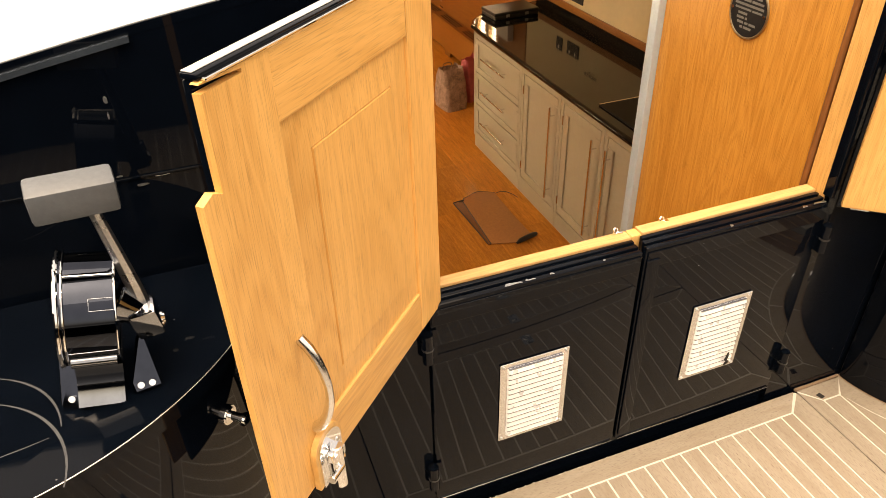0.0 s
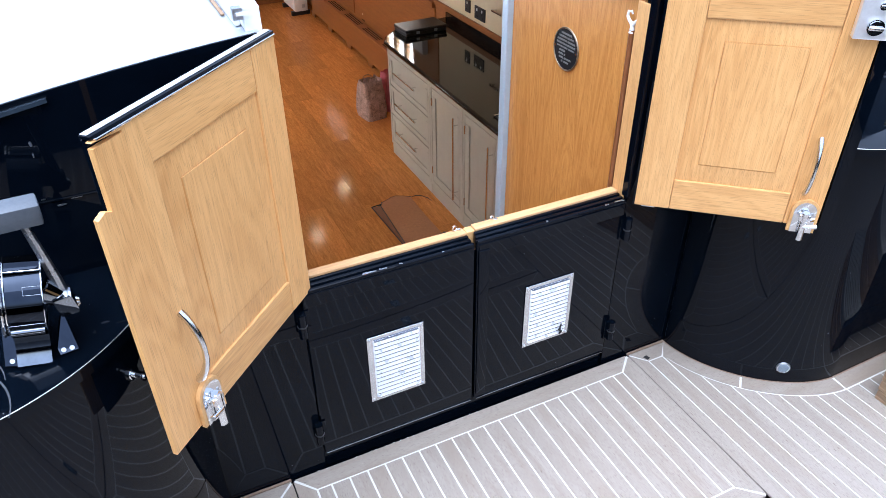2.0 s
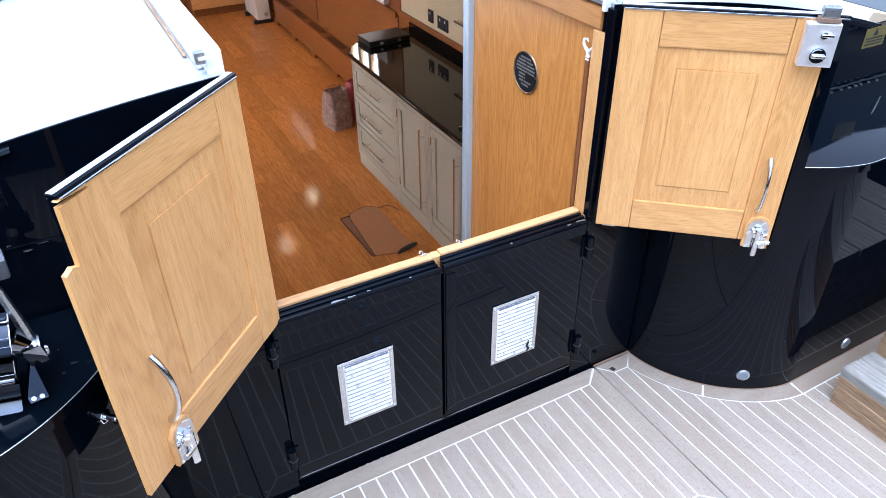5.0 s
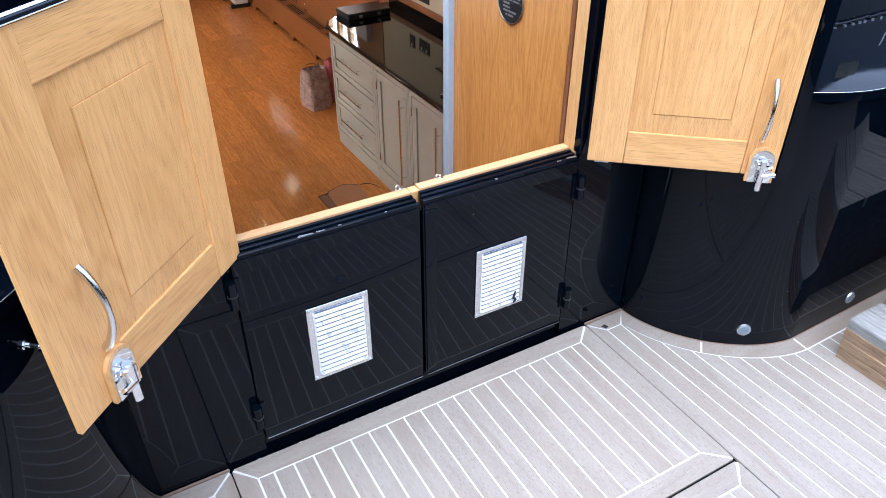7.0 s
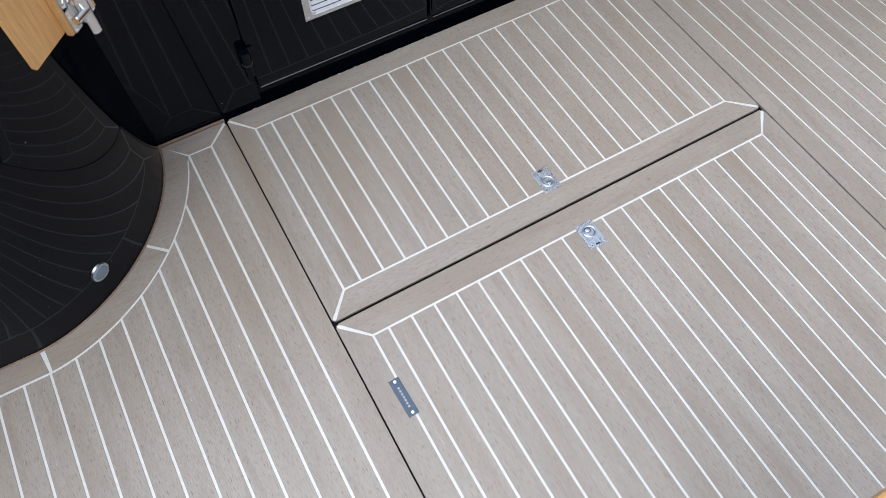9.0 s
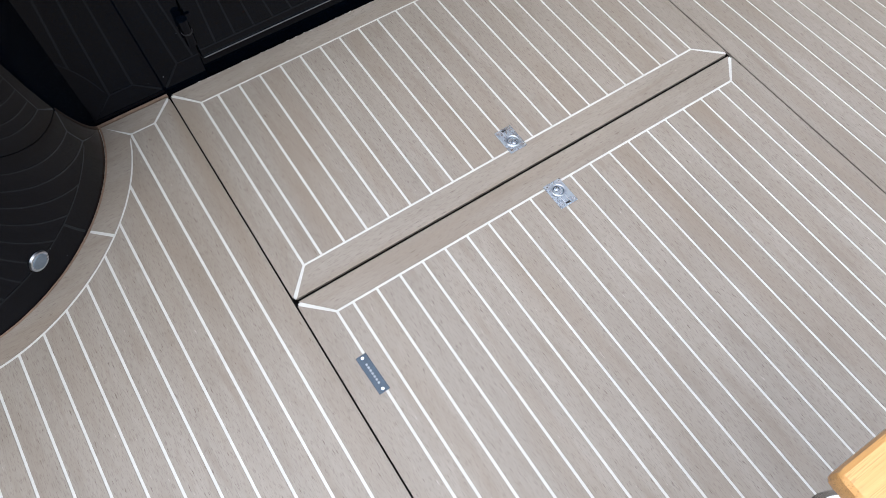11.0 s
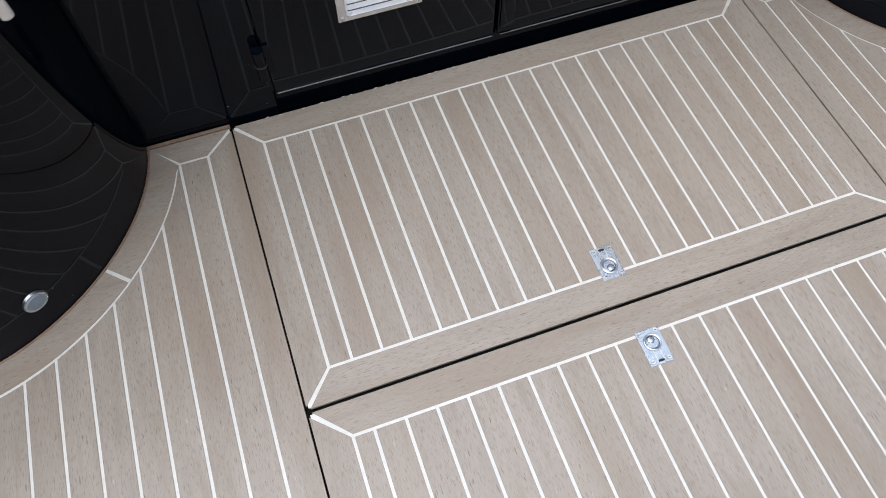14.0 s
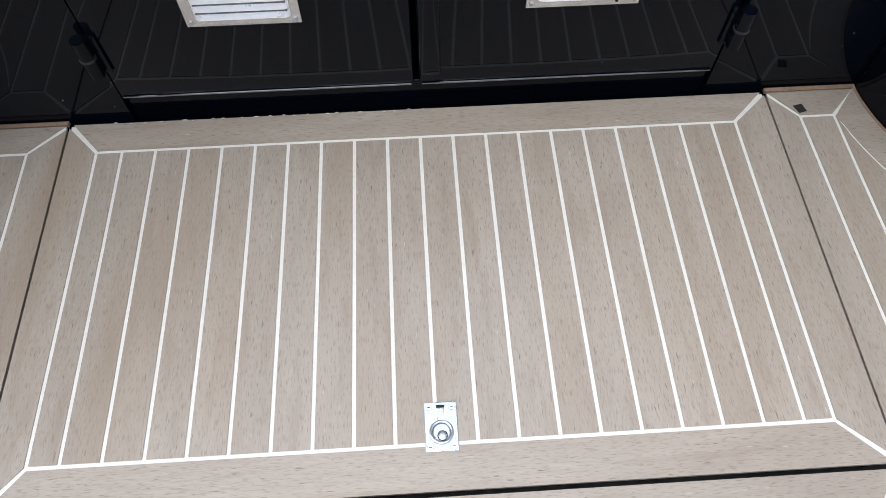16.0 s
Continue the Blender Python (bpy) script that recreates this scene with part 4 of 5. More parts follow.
def face_line(a0, a1, x0, x1, r):
    """A fine raised line on the drum's face, from angle a0 to a1 and from x0 to x1."""
    pts = [(x0 + (x1 - x0) * t, (R + 0.0003) * math.cos(radians(a0 + (a1 - a0) * t)), CZ + (R + 0.0003) * math.sin(radians(a0 + (a1 - a0) * t))) for t in np.linspace(0, 1, 5)]
    leaned(part("raised_line", tube(pts, [r] * 5, 6), CHROME if r > 0.001 else MIDCHROME, th, smooth=True))


face_line(112, 112, -0.023, 0.023, 0.0012)
face_line(196, 196, -0.023, 0.023, 0.0006)
for a in (137, 149):
    face_line(a, a, 0.000, 0.023, 0.0004)
face_line(137, 149, 0.000, 0.000, 0.0004)
lower_lip = [(-0.022, R * math.cos(radians(214)), CZ + R * math.sin(radians(214))), (0.0, R * math.cos(radians(214)), CZ + R * math.sin(radians(214))), (0.022, R * math.cos(radians(214)), CZ + R * math.sin(radians(214)))]
leaned(part("lower_lip", tube(lower_lip, [0.007] * 3, 14), MIDCHROME, th, "scuffed rounded lower lip", smooth=True))


def plate3(name, pts, n, mat, label=""):
    """Thin plate through a flat outline; n gives its thickness and side."""
    bm = bmesh.new()
    a = [bm.verts.new(p) for p in pts]
    b = [bm.verts.new(Vector(p) + Vector(n)) for p in pts]
    bm.faces.new(a)
    bm.faces.new(list(reversed(b)))
    for k in range(len(pts)):
        bm.faces.new((a[k], a[(k + 1) % len(pts)], b[(k + 1) % len(pts)], b[k]))
    bmesh.ops.bevel(bm, geom=list(bm.edges), offset=0.0008, segments=1, affect="EDGES")
    return part(name, bm, mat, th, label)


# feet coloured dark too, in place of the bright sky they would mirror
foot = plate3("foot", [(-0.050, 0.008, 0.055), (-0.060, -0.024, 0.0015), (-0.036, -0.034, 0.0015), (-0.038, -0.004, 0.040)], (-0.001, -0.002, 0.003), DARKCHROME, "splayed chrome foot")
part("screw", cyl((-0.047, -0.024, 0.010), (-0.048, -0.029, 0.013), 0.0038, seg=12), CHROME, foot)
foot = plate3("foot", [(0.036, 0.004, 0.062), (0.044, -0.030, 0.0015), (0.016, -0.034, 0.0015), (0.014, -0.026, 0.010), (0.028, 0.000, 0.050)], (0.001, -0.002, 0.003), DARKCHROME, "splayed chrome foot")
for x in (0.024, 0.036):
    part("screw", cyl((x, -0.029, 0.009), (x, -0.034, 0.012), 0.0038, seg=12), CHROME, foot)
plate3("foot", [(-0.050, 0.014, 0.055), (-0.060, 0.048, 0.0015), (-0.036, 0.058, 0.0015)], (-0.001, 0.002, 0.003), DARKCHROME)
part("hub", cyl((0.020, 0.008, 0.104), (0.044, 0.004, 0.084), 0.026, 0.015, 28, 0.003), MIDCHROME, th, "tapered chrome hub", smooth=True)
lever = part("lever", tube([(0.047, 0.002, 0.088), (0.045, 0.002, 0.12), (0.040, 0.001, 0.165), (0.031, 0.0, 0.232)], [0.0105, 0.0092, 0.0078, 0.0062], 8, 0.6), GALV, th, "worn flat steel lever arm")
boss = part("lever_boss", box(-0.015, 0.015, -0.015, 0.015, -0.020, 0.020, 0.005), MIDCHROME, th, smooth=True)
boss.matrix_basis = pose(0.047, 0.0, 0.078, 12, -6, 0)
part("boss_cap", cyl((0.060, 0.0, 0.072), (0.066, 0.0, 0.072), 0.011, 0.009, 18, 0.002), CHROME, th, smooth=True)
grip = part("grip", box(-0.04, 0.04, -0.016, 0.016, -0.019, 0.019, 0.005, 2), GREYGRIP, th, "grey rubbed plastic grip", smooth=True)
grip.matrix_basis = pose(0.020, -0.002, 0.243, 14, 3, 8)

# ---- timber step ----
step = thing("timber_step", pose(1.088, -0.458, 0.0), "weathered two-tier wooden boarding step with grooved grey treads", "step")


def grooved_board(x0, x1, y0, y1, z0, z1, ribs):
    """Decking board with grooves along its length."""
    w = (x1 - x0) / ribs
    pts = [(x0, z0)]
    for k in range(ribs):
        a = x0 + k * w
        pts += [(a, z1 - 0.004), (a + w * 0.16, z1), (a + w * 0.84, z1), (a + w, z1 - 0.004)]
    pts += [(x1, z0)]
    return prism(pts, y0, y1, "y")


LONG = 0.62
part("tread_board", grooved_board(0.0, 0.143, -LONG, 0.0, 0.100, 0.131, 9), GREYWOOD, step, "silver-grey grooved decking board")
for k, (z0, z1) in enumerate(((0.0, 0.031), (0.0325, 0.064), (0.0655, 0.0985))):
    part("side_board", box(-0.009 + 0.003 * k + rng.uniform(-0.001, 0.001), 0.142, -LONG + 0.01, -0.006 + 0.003 * k, z0, z1, 0.002), BAULK, step, "split brown softwood board")
for k, (z0, z1) in enumerate(((0.0, 0.095), (0.0965, 0.195), (0.1965, 0.290))):
    part("side_board", box(0.147 + rng.uniform(-0.002, 0.001), 0.70, -LONG + 0.02, -0.002, z0, z1, 0.003), BAULK, step, "split brown softwood board")
for k in range(4):
    part("tread_board", grooved_board(0.144 + k * 0.146, 0.280 + k * 0.146, -LONG, rng.uniform(-0.004, 0.006), 0.292, 0.326, 6), GREYWOOD, step, "silver-grey grooved decking board")

# ---- oak cockpit table, aft ----
table = thing("cockpit_table", pose(0, -1.228, 0.0), "pale oak cockpit table with an eased edge on a steel pedestal", "table")
part("tabletop", box(-0.32, 0.10, -0.20, 0.0, 0.676, 0.70, 0.008, 3), oak_h, table, smooth=True)
part("pedestal", cyl((0.0, -0.165, 0.012), (0.0, -0.165, 0.675), 0.02, seg=24), STEEL, table, smooth=True)
part("foot", cyl((0.0, -0.165, 0.0), (0.0, -0.165, 0.012), 0.06, 0.05, 32), STEEL, table, smooth=True)

# ---- in the cabin ----
WALL_X = 1.645


def unit(y0, y1, name, drawers, label, flip=False):
    """Base unit on the starboard side, front at x = 1.04."""
    u = thing(name, pose(1.04, y0, FLOOR), label, "cabinet", "galley units")
    w = y1 - y0
    part("carcass", box(0.022, 0.60, 0.001, w - 0.001, 0.0, 0.815), UNIT, u)
    part("plinth", box(0.008, 0.021, 0.001, w - 0.001, 0.0, 0.085, 0.001), UNIT, u)
    fr = (0.0, 0.0215)
    part("frame_side", box(*fr, 0.001, 0.028, 0.086, 0.815, 0.001), UNIT, u)
    part("frame_side", box(*fr, w - 0.028, w - 0.001, 0.086, 0.815, 0.001), UNIT, u)
    part("frame_top", box(*fr, 0.029, w - 0.029, 0.775, 0.815, 0.001), UNIT, u)
    part("frame_foot", box(*fr, 0.029, w - 0.029, 0.086, 0.115, 0.001), UNIT, u)

    def front(nm, a, b, za, zb):
        d = part(nm, box(0.009, 0.0205, a, b, za, zb), UNIT, u)
        r = 0.05 if nm == "door" else 0.035
        for q in ((a, b, za, za + r), (a, b, zb - r, zb), (a, a + r, za + r + 0.0005, zb - r - 0.0005), (b - r, b, za + r + 0.0005, zb - r - 0.0005)):
            part("rail", box(0.0005, 0.0088, q[0], q[1], q[2], q[3], 0.0035), UNIT, d)
        return d

    if drawers:
        for za, zb in ((0.12, 0.325), (0.333, 0.545), (0.553, 0.77)):
            d = front("drawer", 0.032, w - 0.032, za, zb)
            zc = (za + zb) / 2 + 0.02
            bar = part("bar_handle", cyl((-0.03, w * 0.25, zc), (-0.03, w * 0.75, zc), 0.006, seg=12), STEEL, d, "brushed steel bar handle", smooth=True)
            for y in (w * 0.32, w * 0.68):
                part("post", cyl((-0.03, y, zc), (0.002, y, zc), 0.004, seg=8), STEEL, bar)
    else:
        d = front("door", 0.032, w - 0.032, 0.12, 0.77)
        hy, hinge = (w - 0.062, 0.03) if flip else (0.062, w - 0.03)
        bar = part("bar_handle", cyl((-0.03, hy, 0.17), (-0.03, hy, 0.72), 0.006, seg=12), STEEL, d, "long brushed steel bar handle", smooth=True)
        for z in (0.22, 0.67):
            part("post", cyl((-0.03, hy, z), (0.002, hy, z), 0.004, seg=8), STEEL, bar)
        for z in (0.2, 0.68):
            part("hinge", cyl((-0.001, hinge, z - 0.025), (-0.001, hinge, z + 0.025), 0.004, seg=8), STEEL, d)
    return u


end_unit = unit(2.585, 3.285, "drawer_unit", True, "stone-grey painted galley unit with three drawers")
for z in (0.0, 0.27, 0.53):
    part("end_shelf", prism([(0.016, 0.701), (0.016, 0.72), (0.062, 0.80), (0.16, 0.89), (0.31, 0.96), (0.60, 0.99), (0.60, 0.701)], z, z + (0.09 if z == 0 else 0.022), "z", 0.004), UNIT, end_unit, "rounded end shelf")
part("end_panel", prism([(0.07, 0.702), (0.12, 0.82), (0.31, 0.94), (0.60, 0.97), (0.60, 0.702)], 0.091, 0.269), UNIT, end_unit)
part("end_panel", prism([(0.07, 0.702), (0.12, 0.82), (0.31, 0.94), (0.60, 0.97), (0.60, 0.702)], 0.293, 0.529), UNIT, end_unit)
part("end_panel", prism([(0.07, 0.702), (0.12, 0.82), (0.31, 0.94), (0.60, 0.97), (0.60, 0.702)], 0.553, 0.815), UNIT, end_unit)
for y0, y1, flip in ((2.125, 2.583, False), (1.70, 2.123, False), (1.24, 1.698, True), (0.78, 1.238, False)):
    unit(y0, y1, "base_unit", False, "stone-grey painted galley base unit with a panelled door", flip)
worktop = thing("worktop", pose(0, 0, FLOOR + 0.816), "polished black granite worktop on the galley units", "worktop")
TOP_END = [(1.029, 3.20), (1.040, 3.30), (1.085, 3.39), (1.19, 3.49), (1.34, 3.56), (WALL_X - 0.002, 3.60)]
part("slab", prism([(1.029, 0.72)] + TOP_END + [(WALL_X - 0.002, 0.72)], 0.0, 0.032, "z", 0.003), GRANITE, worktop)
part("front_edge", tube([(1.029, 0.72, 0.016), (1.029, 2.0, 0.016)] + [(a, b, 0.016) for a, b in TOP_END], [0.0155] * 8, 14), GRANITE, worktop, "rounded polished front edge", smooth=True)
ups = finish(box(WALL_X - 0.022, WALL_X - 0.002, 0.72, 3.56, FLOOR + 0.849, FLOOR + 0.90, 0.002), "upstand", GRANITE)
tagged(ups, "low black granite upstand along the wall", "upstand")
case = thing("black_case", pose(1.347, 3.40, FLOOR + 0.849, 0, 0, 3), "flat black case lying on the granite worktop", "case")
part("base", box(-0.160, 0.160, -0.098, 0.098, 0, 0.021, 0.005), PLASTIC, case)
part("lid", box(-0.163, 0.163, -0.101, 0.101, 0.023, 0.045, 0.006), PLASTIC, case)
for x in (-0.07, 0.07):
    part("catch", box(x - 0.012, x + 0.012, -0.105, -0.1015, 0.012, 0.030, 0.001), GALV, case)
hob = thing("hob", pose(1.23, 1.55, FLOOR + 0.849), "black glass hob with a bright steel edge on the worktop", "hob")
part("glass", box(-0.14, 0.25, -0.28, 0.29, 0.0, 0.008, 0.002), PLATEBLACK, hob)
part("edge_strip", box(-0.143, 0.252, 0.292, 0.300, 0.0, 0.010, 0.001), POLISH, hob, "bright steel edge strip")
wu = thing("wall_box", pose(WALL_X - 0.001, 4.05, 0.05), "white boxed wall unit beside the cream panel", "wall box")
part("body", box(-0.05, 0.0, -0.11, 0.10, 0.0, 0.30, 0.004), WHITE, wu)
bench = thing("oak_bench", pose(0.745, 7.63, FLOOR), "pale oak boxed bench at the end of the cabin", "bench")
part("front", box(0.0, 0.80, 0.0, 0.03, 0.10, 0.42, 0.003), oak_h, bench)
part("seat", box(-0.02, 0.82, -0.02, 0.56, 0.421, 0.45, 0.004), oak_h, bench)
part("end_panel", box(0.0, 0.02, 0.031, 0.55, 0.10, 0.42, 0.002), oak_cover, bench)
part("plinth", box(0.03, 0.79, 0.07, 0.55, 0.0, 0.099), oak_cover, bench, "recessed oak plinth")
cw = thing("cream_splash_panel", Matrix(), "cream painted wall panel with oak edging behind the worktop", "wall panel", "", "structure")
part("panel", box(WALL_X - 0.012, WALL_X - 0.001, 0.72, 3.70, 0.062, 0.92), CREAM, cw)
part("lower_edging", box(WALL_X - 0.02, WALL_X - 0.001, 0.72, 3.76, 0.018, 0.060, 0.003), oak_cover, cw)
part("end_edging", box(WALL_X - 0.02, WALL_X - 0.001, 3.702, 3.76, 0.062, 0.92, 0.003), oak_cover, cw)


def socket(y, z, n, mat, label):
    s = thing("wall_socket", pose(WALL_X - 0.0125, y, z), label, "socket", "wall sockets")
    w = 0.073 * n
    part("faceplate", box(-0.008, 0, -w / 2, w / 2, -0.043, 0.043, 0.002), mat, s)
    for k in range(n):
        c = (k - (n - 1) / 2) * 0.07
        part("switch", box(-0.011, -0.0081, c - 0.007, c + 0.007, 0.012, 0.03, 0.001), WHITE, s)
        for dy, dz in ((0, 0.0), (-0.011, -0.02), (0.011, -0.02)):
            part("pin_slot", box(-0.0086, -0.0081, c + dy - 0.003, c + dy + 0.003, dz - 0.005, dz + 0.003), SEAM, s)
    return s


socket(3.03, 0.135, 2, PLASTIC, "black double wall socket on the cream panel")
socket(3.21, 0.145, 1, PLASTIC, "black single wall switch on the cream panel")
hs = socket(5.48, -0.52, 1, STEEL, "bright steel wall socket above the heater cover")
hs.location.x = WALL_X - 0.001
rl = thing("towel_rail", pose(WALL_X - 0.012, 2.79, 0.215), "short chrome rail on the cream wall", "rail")
part("bar", cyl((-0.03, -0.1, 0), (-0.03, 0.03, 0), 0.008, seg=12), CHROME, rl, smooth=True)
part("post", cyl((-0.03, 0.02, 0), (0, 0.02, 0), 0.005, seg=10), CHROME, rl)

# heater cover along the wall
hc = thing("heater_cover", pose(1.53, 3.75, FLOOR), "long low oak heater cover with slots and feet", "heater cover")
L = 3.2
part("front", box(0, 0.018, 0, L, 0.05, 0.285, 0.002), oak_cover, hc)
part("ledge", box(0, WALL_X - 1.53 - 0.002, 0, L, 0.286, 0.302, 0.003), oak_cover, hc)
y = 0.0
while y < L - 0.05:
    part("foot", prism([(y, 0.0), (y + 0.13, 0.0), (y + 0.16, 0.049), (y, 0.049)] if y == 0 else [(y + 0.03, 0.0), (y + 0.13, 0.0), (y + 0.16, 0.049), (y, 0.049)], 0.001, 0.017, "x"), oak_cover, hc)
    y += 0.62
part("shadow_board", box(0.05, 0.06, 0, L, 0.0, 0.28), SEAM, hc, "dark space behind the feet")
for k in range(6):
    for j in range(3):
        part("slot", box(0.03 + j * 0.024, 0.042 + j * 0.024, 0.1 + k * 0.53, 0.5 + k * 0.53, 0.3022, 0.3032), SEAM, hc)
for y0, y1 in ((3.78, 5.69), (5.73, 8.2)):
    structure(finish(box(WALL_X - 0.01, WALL_X - 0.001, y0, y1, -0.55, -0.02, 0.002), "trim_panel_%d" % int(y0), oak_cover), "oak wall panel above the heater cover", "panel")
structure(finish(box(WALL_X - 0.03, WALL_X - 0.001, 3.78, 8.2, -0.012, 0.03, 0.004), "trim_dado", oak_cover), "oak dado ledge", "trim")

# white heater at the far end
ht = thing("white_heater", pose(1.42, 7.02, FLOOR), "white metal heater on black feet, standing on the wooden floor", "heater")
part("body", box(-0.08, 0.08, 0, 0.5, 0.05, 0.62, 0.015, 3), WHITE, ht, smooth=True)
for y in (0.03, 0.42):
    part("foot", box(-0.11, 0.11, y, y + 0.05, 0, 0.048, 0.006), PLASTIC, ht)
part("vent_grille", box(0.01, 0.05, -0.002, -0.0002, 0.09, 0.13), GALV, ht)

# bags on the floor
def soft_bag(name, m, wx, wy, h, mat, label, seed):
    bm = bmesh.new()
    r = random.Random(seed)
    rows = []
    n = 36
    for i, t in enumerate(np.linspace(0, 1, 12)):
        f = 1.0 - 0.16 * t - 0.12 * (1 - t) ** 3
        ring = []
        for k in range(n):
            a = 2 * math.pi * k / n
            c, s_ = math.cos(a), math.sin(a)
            e = 0.28
            px = math.copysign(abs(c) ** e, c) * wx * f
            py = math.copysign(abs(s_) ** e, s_) * wy * f * (1 - 0.5 * t ** 2)
            wob = 1 + 0.06 * noise.noise(Vector((c * 2 + seed, s_ * 2, t * 4))) + 0.07 * t * noise.noise(Vector((c * 5, s_ * 5 + seed, t * 6)))
            ring.append(bm.verts.new((px * wob, py * wob, h * t + (0.035 * noise.noise(Vector((c * 3, s_ * 3, seed))) if t == 1 else 0))))
        rows.append(ring)
    for a_, b_ in zip(rows, rows[1:]):
        for k in range(n):
            bm.faces.new((a_[k], a_[(k + 1) % n], b_[(k + 1) % n], b_[k]))
    bm.faces.new(rows[0])
    inner = [bm.verts.new((v.co.x * 0.9, v.co.y * 0.85, v.co.z - 0.05)) for v in rows[-1]]
    for k in range(n):
        bm.faces.new((rows[-1][k], rows[-1][(k + 1) % n], inner[(k + 1) % n], inner[k]))
    bm.faces.new(inner)
    root = thing(name, m, label, "bag")
    part("sack", bm, mat, root, smooth=True)
    return root


bag = soft_bag("carrier_bag", pose(1.14, 3.985, FLOOR, 0, 0, 9), 0.104, 0.125, 0.315, BAG, "mottled brown paper carrier bag with a crumpled top", 3)
for dy in (-0.05, 0.045):
    part("handle", tube([(-0.045, dy, 0.29), (-0.035, dy * 0.9, 0.335), (0.0, dy * 0.8, 0.345), (0.035, dy * 0.9, 0.33), (0.045, dy, 0.29)], [0.004] * 5, 8, 0.5), BAULK, bag, "tan paper handle", smooth=True)
soft_bag("pink_bag", pose(1.33, 4.06, FLOOR, 0, 0, 30), 0.08, 0.07, 0.34, PINK, "crumpled pink plastic bag behind the brown bag", 8)

# mat with a folded dark edge, and a cable beside it
mt = thing("floor_mat", pose(0, 0, FLOOR), "thin brown mat with a dark folded edge on the wooden floor", "mat")
part("cloth", prism([(0.668, 2.585), (0.684, 2.612), (0.73, 2.631), (0.768, 2.65), (0.804, 2.656), (0.85, 2.632), (0.892, 2.601), (0.886, 2.338), (0.891, 2.10), (0.78, 2.05), (0.64, 2.091)], 0.0015, 0.006, "z", 0.002), MAT, mt)
part("folded_edge", prism([(0.605, 2.587), (0.664, 2.583), (0.637, 2.088), (0.622, 2.098)], 0.0005, 0.005, "z", 0.001), oak_dark, mt, "dark brown folded edge")
part("binding", tube([(0.605, 2.587, 0.006), (0.617, 2.30, 0.006), (0.622, 2.098, 0.006)], [0.003] * 3, 8), PLASTIC, mt, smooth=True)
part("binding", tube([(0.666, 2.583, 0.006), (0.652, 2.33, 0.006), (0.638, 2.09, 0.006)], [0.0028] * 3, 8), PLASTIC, mt, smooth=True)
part("binding", tube([(0.605, 2.587, 0.006), (0.64, 2.592, 0.007), (0.672, 2.588, 0.008), (0.684, 2.614, 0.006), (0.73, 2.633, 0.005), (0.768, 2.652, 0.005), (0.804, 2.659, 0.005), (0.85, 2.635, 0.005), (0.894, 2.603, 0.005)], [0.003, 0.003, 0.006, 0.003, 0.002, 0.002, 0.002, 0.002, 0.002], 8), PLASTIC, mt, smooth=True)
part("rolled_end", tube([(0.772, 2.037, 0.010), (0.80, 2.046, 0.016), (0.85, 2.058, 0.018), (0.895, 2.072, 0.016), (0.915, 2.078, 0.012)], [0.007, 0.014, 0.016, 0.015, 0.010], 10), PLASTIC, mt, "black rolled end", smooth=True)
cb = thing("cable", pose(0, 0, FLOOR), "thin black cable lying on the wooden floor", "cable")
part("lead", tube([(0.895, 2.60, 0.003), (0.93, 2.607, 0.003), (0.965, 2.59, 0.003), (0.99, 2.545, 0.003), (1.0, 2.5, 0.003)], [0.0022] * 5, 8), PLASTIC, cb, smooth=True)

# downlights
for x, y in ((0.87, 5.33), (1.42, 6.0)):
    z = roof_z(x) - 0.066
    dl = thing("downlight", pose(x, y, z), "small round recessed ceiling downlight", "lamp", "downlights")
    part("ring", add_torus(bmesh.new(), (0, 0, 0), (0, 0, 1), 0.05, 0.006, 24), POLISH, dl, smooth=True)
    part("glass", cyl((0, 0, -0.004), (0, 0, 0.001), 0.046, seg=24), GLOW, dl)
    area_lamp("downlight_lamp", look((x, y, z - 0.01), (x, y, -1)), 0.07, 0.07, 0.8, (1.0, 0.75, 0.4))

# ---- boards: cabin floor and deck, piece by piece ----
floor_ob = bpy.data.objects["floor"]
rng = random.Random(11)
board_meshes = {}
x, col = -0.62, 0
while x < 1.6:
    w = 0.119
    y = 1.0 - rng.uniform(0, 0.9)
    while y < 8.2:
        ln = min(rng.choice((0.6, 0.9, 1.2)), 8.205 - y)
        key = round(ln, 3)
        if key not in board_meshes:
            bm = prism([(0.0004, 0.0005), (w - 0.0004, 0.0005), (w - 0.0004, ln - 0.0005), (0.0004, ln - 0.0005)], -0.006, 0.0)
            me = bpy.data.meshes.new("floorboard")
            bmesh.ops.recalc_face_normals(bm, faces=bm.faces)
            bm.to_mesh(me)
            bm.free()
            me.materials.append(oak_floor)
            board_meshes[key] = me
        if ln > 0.01:
            ob = new("floorboard", board_meshes[key])
            ob.parent = floor_ob
            ob.location = (x, y, FLOOR)
        y += ln
    x += w

GAP = 0.0025          # half of a caulked joint
LINE = 0.0495        # spacing of the caulked joints
HX0, HX1 = -0.533, 0.544
HY = -0.5745


def plank(parent, poly, mat=None, top=0.0):
    bm = bmesh.new()
    hi = [bm.verts.new((a, b, top)) for a, b in poly]
    lo = [bm.verts.new((a, b, top - 0.006)) for a, b in poly]
    n = len(poly)
    bm.faces.new(hi)
    for i in range(n):
        bm.faces.new((lo[i], lo[(i + 1) % n], hi[(i + 1) % n], hi[i]))
    return finish(bm, "plank", mat or TEAK, parent)


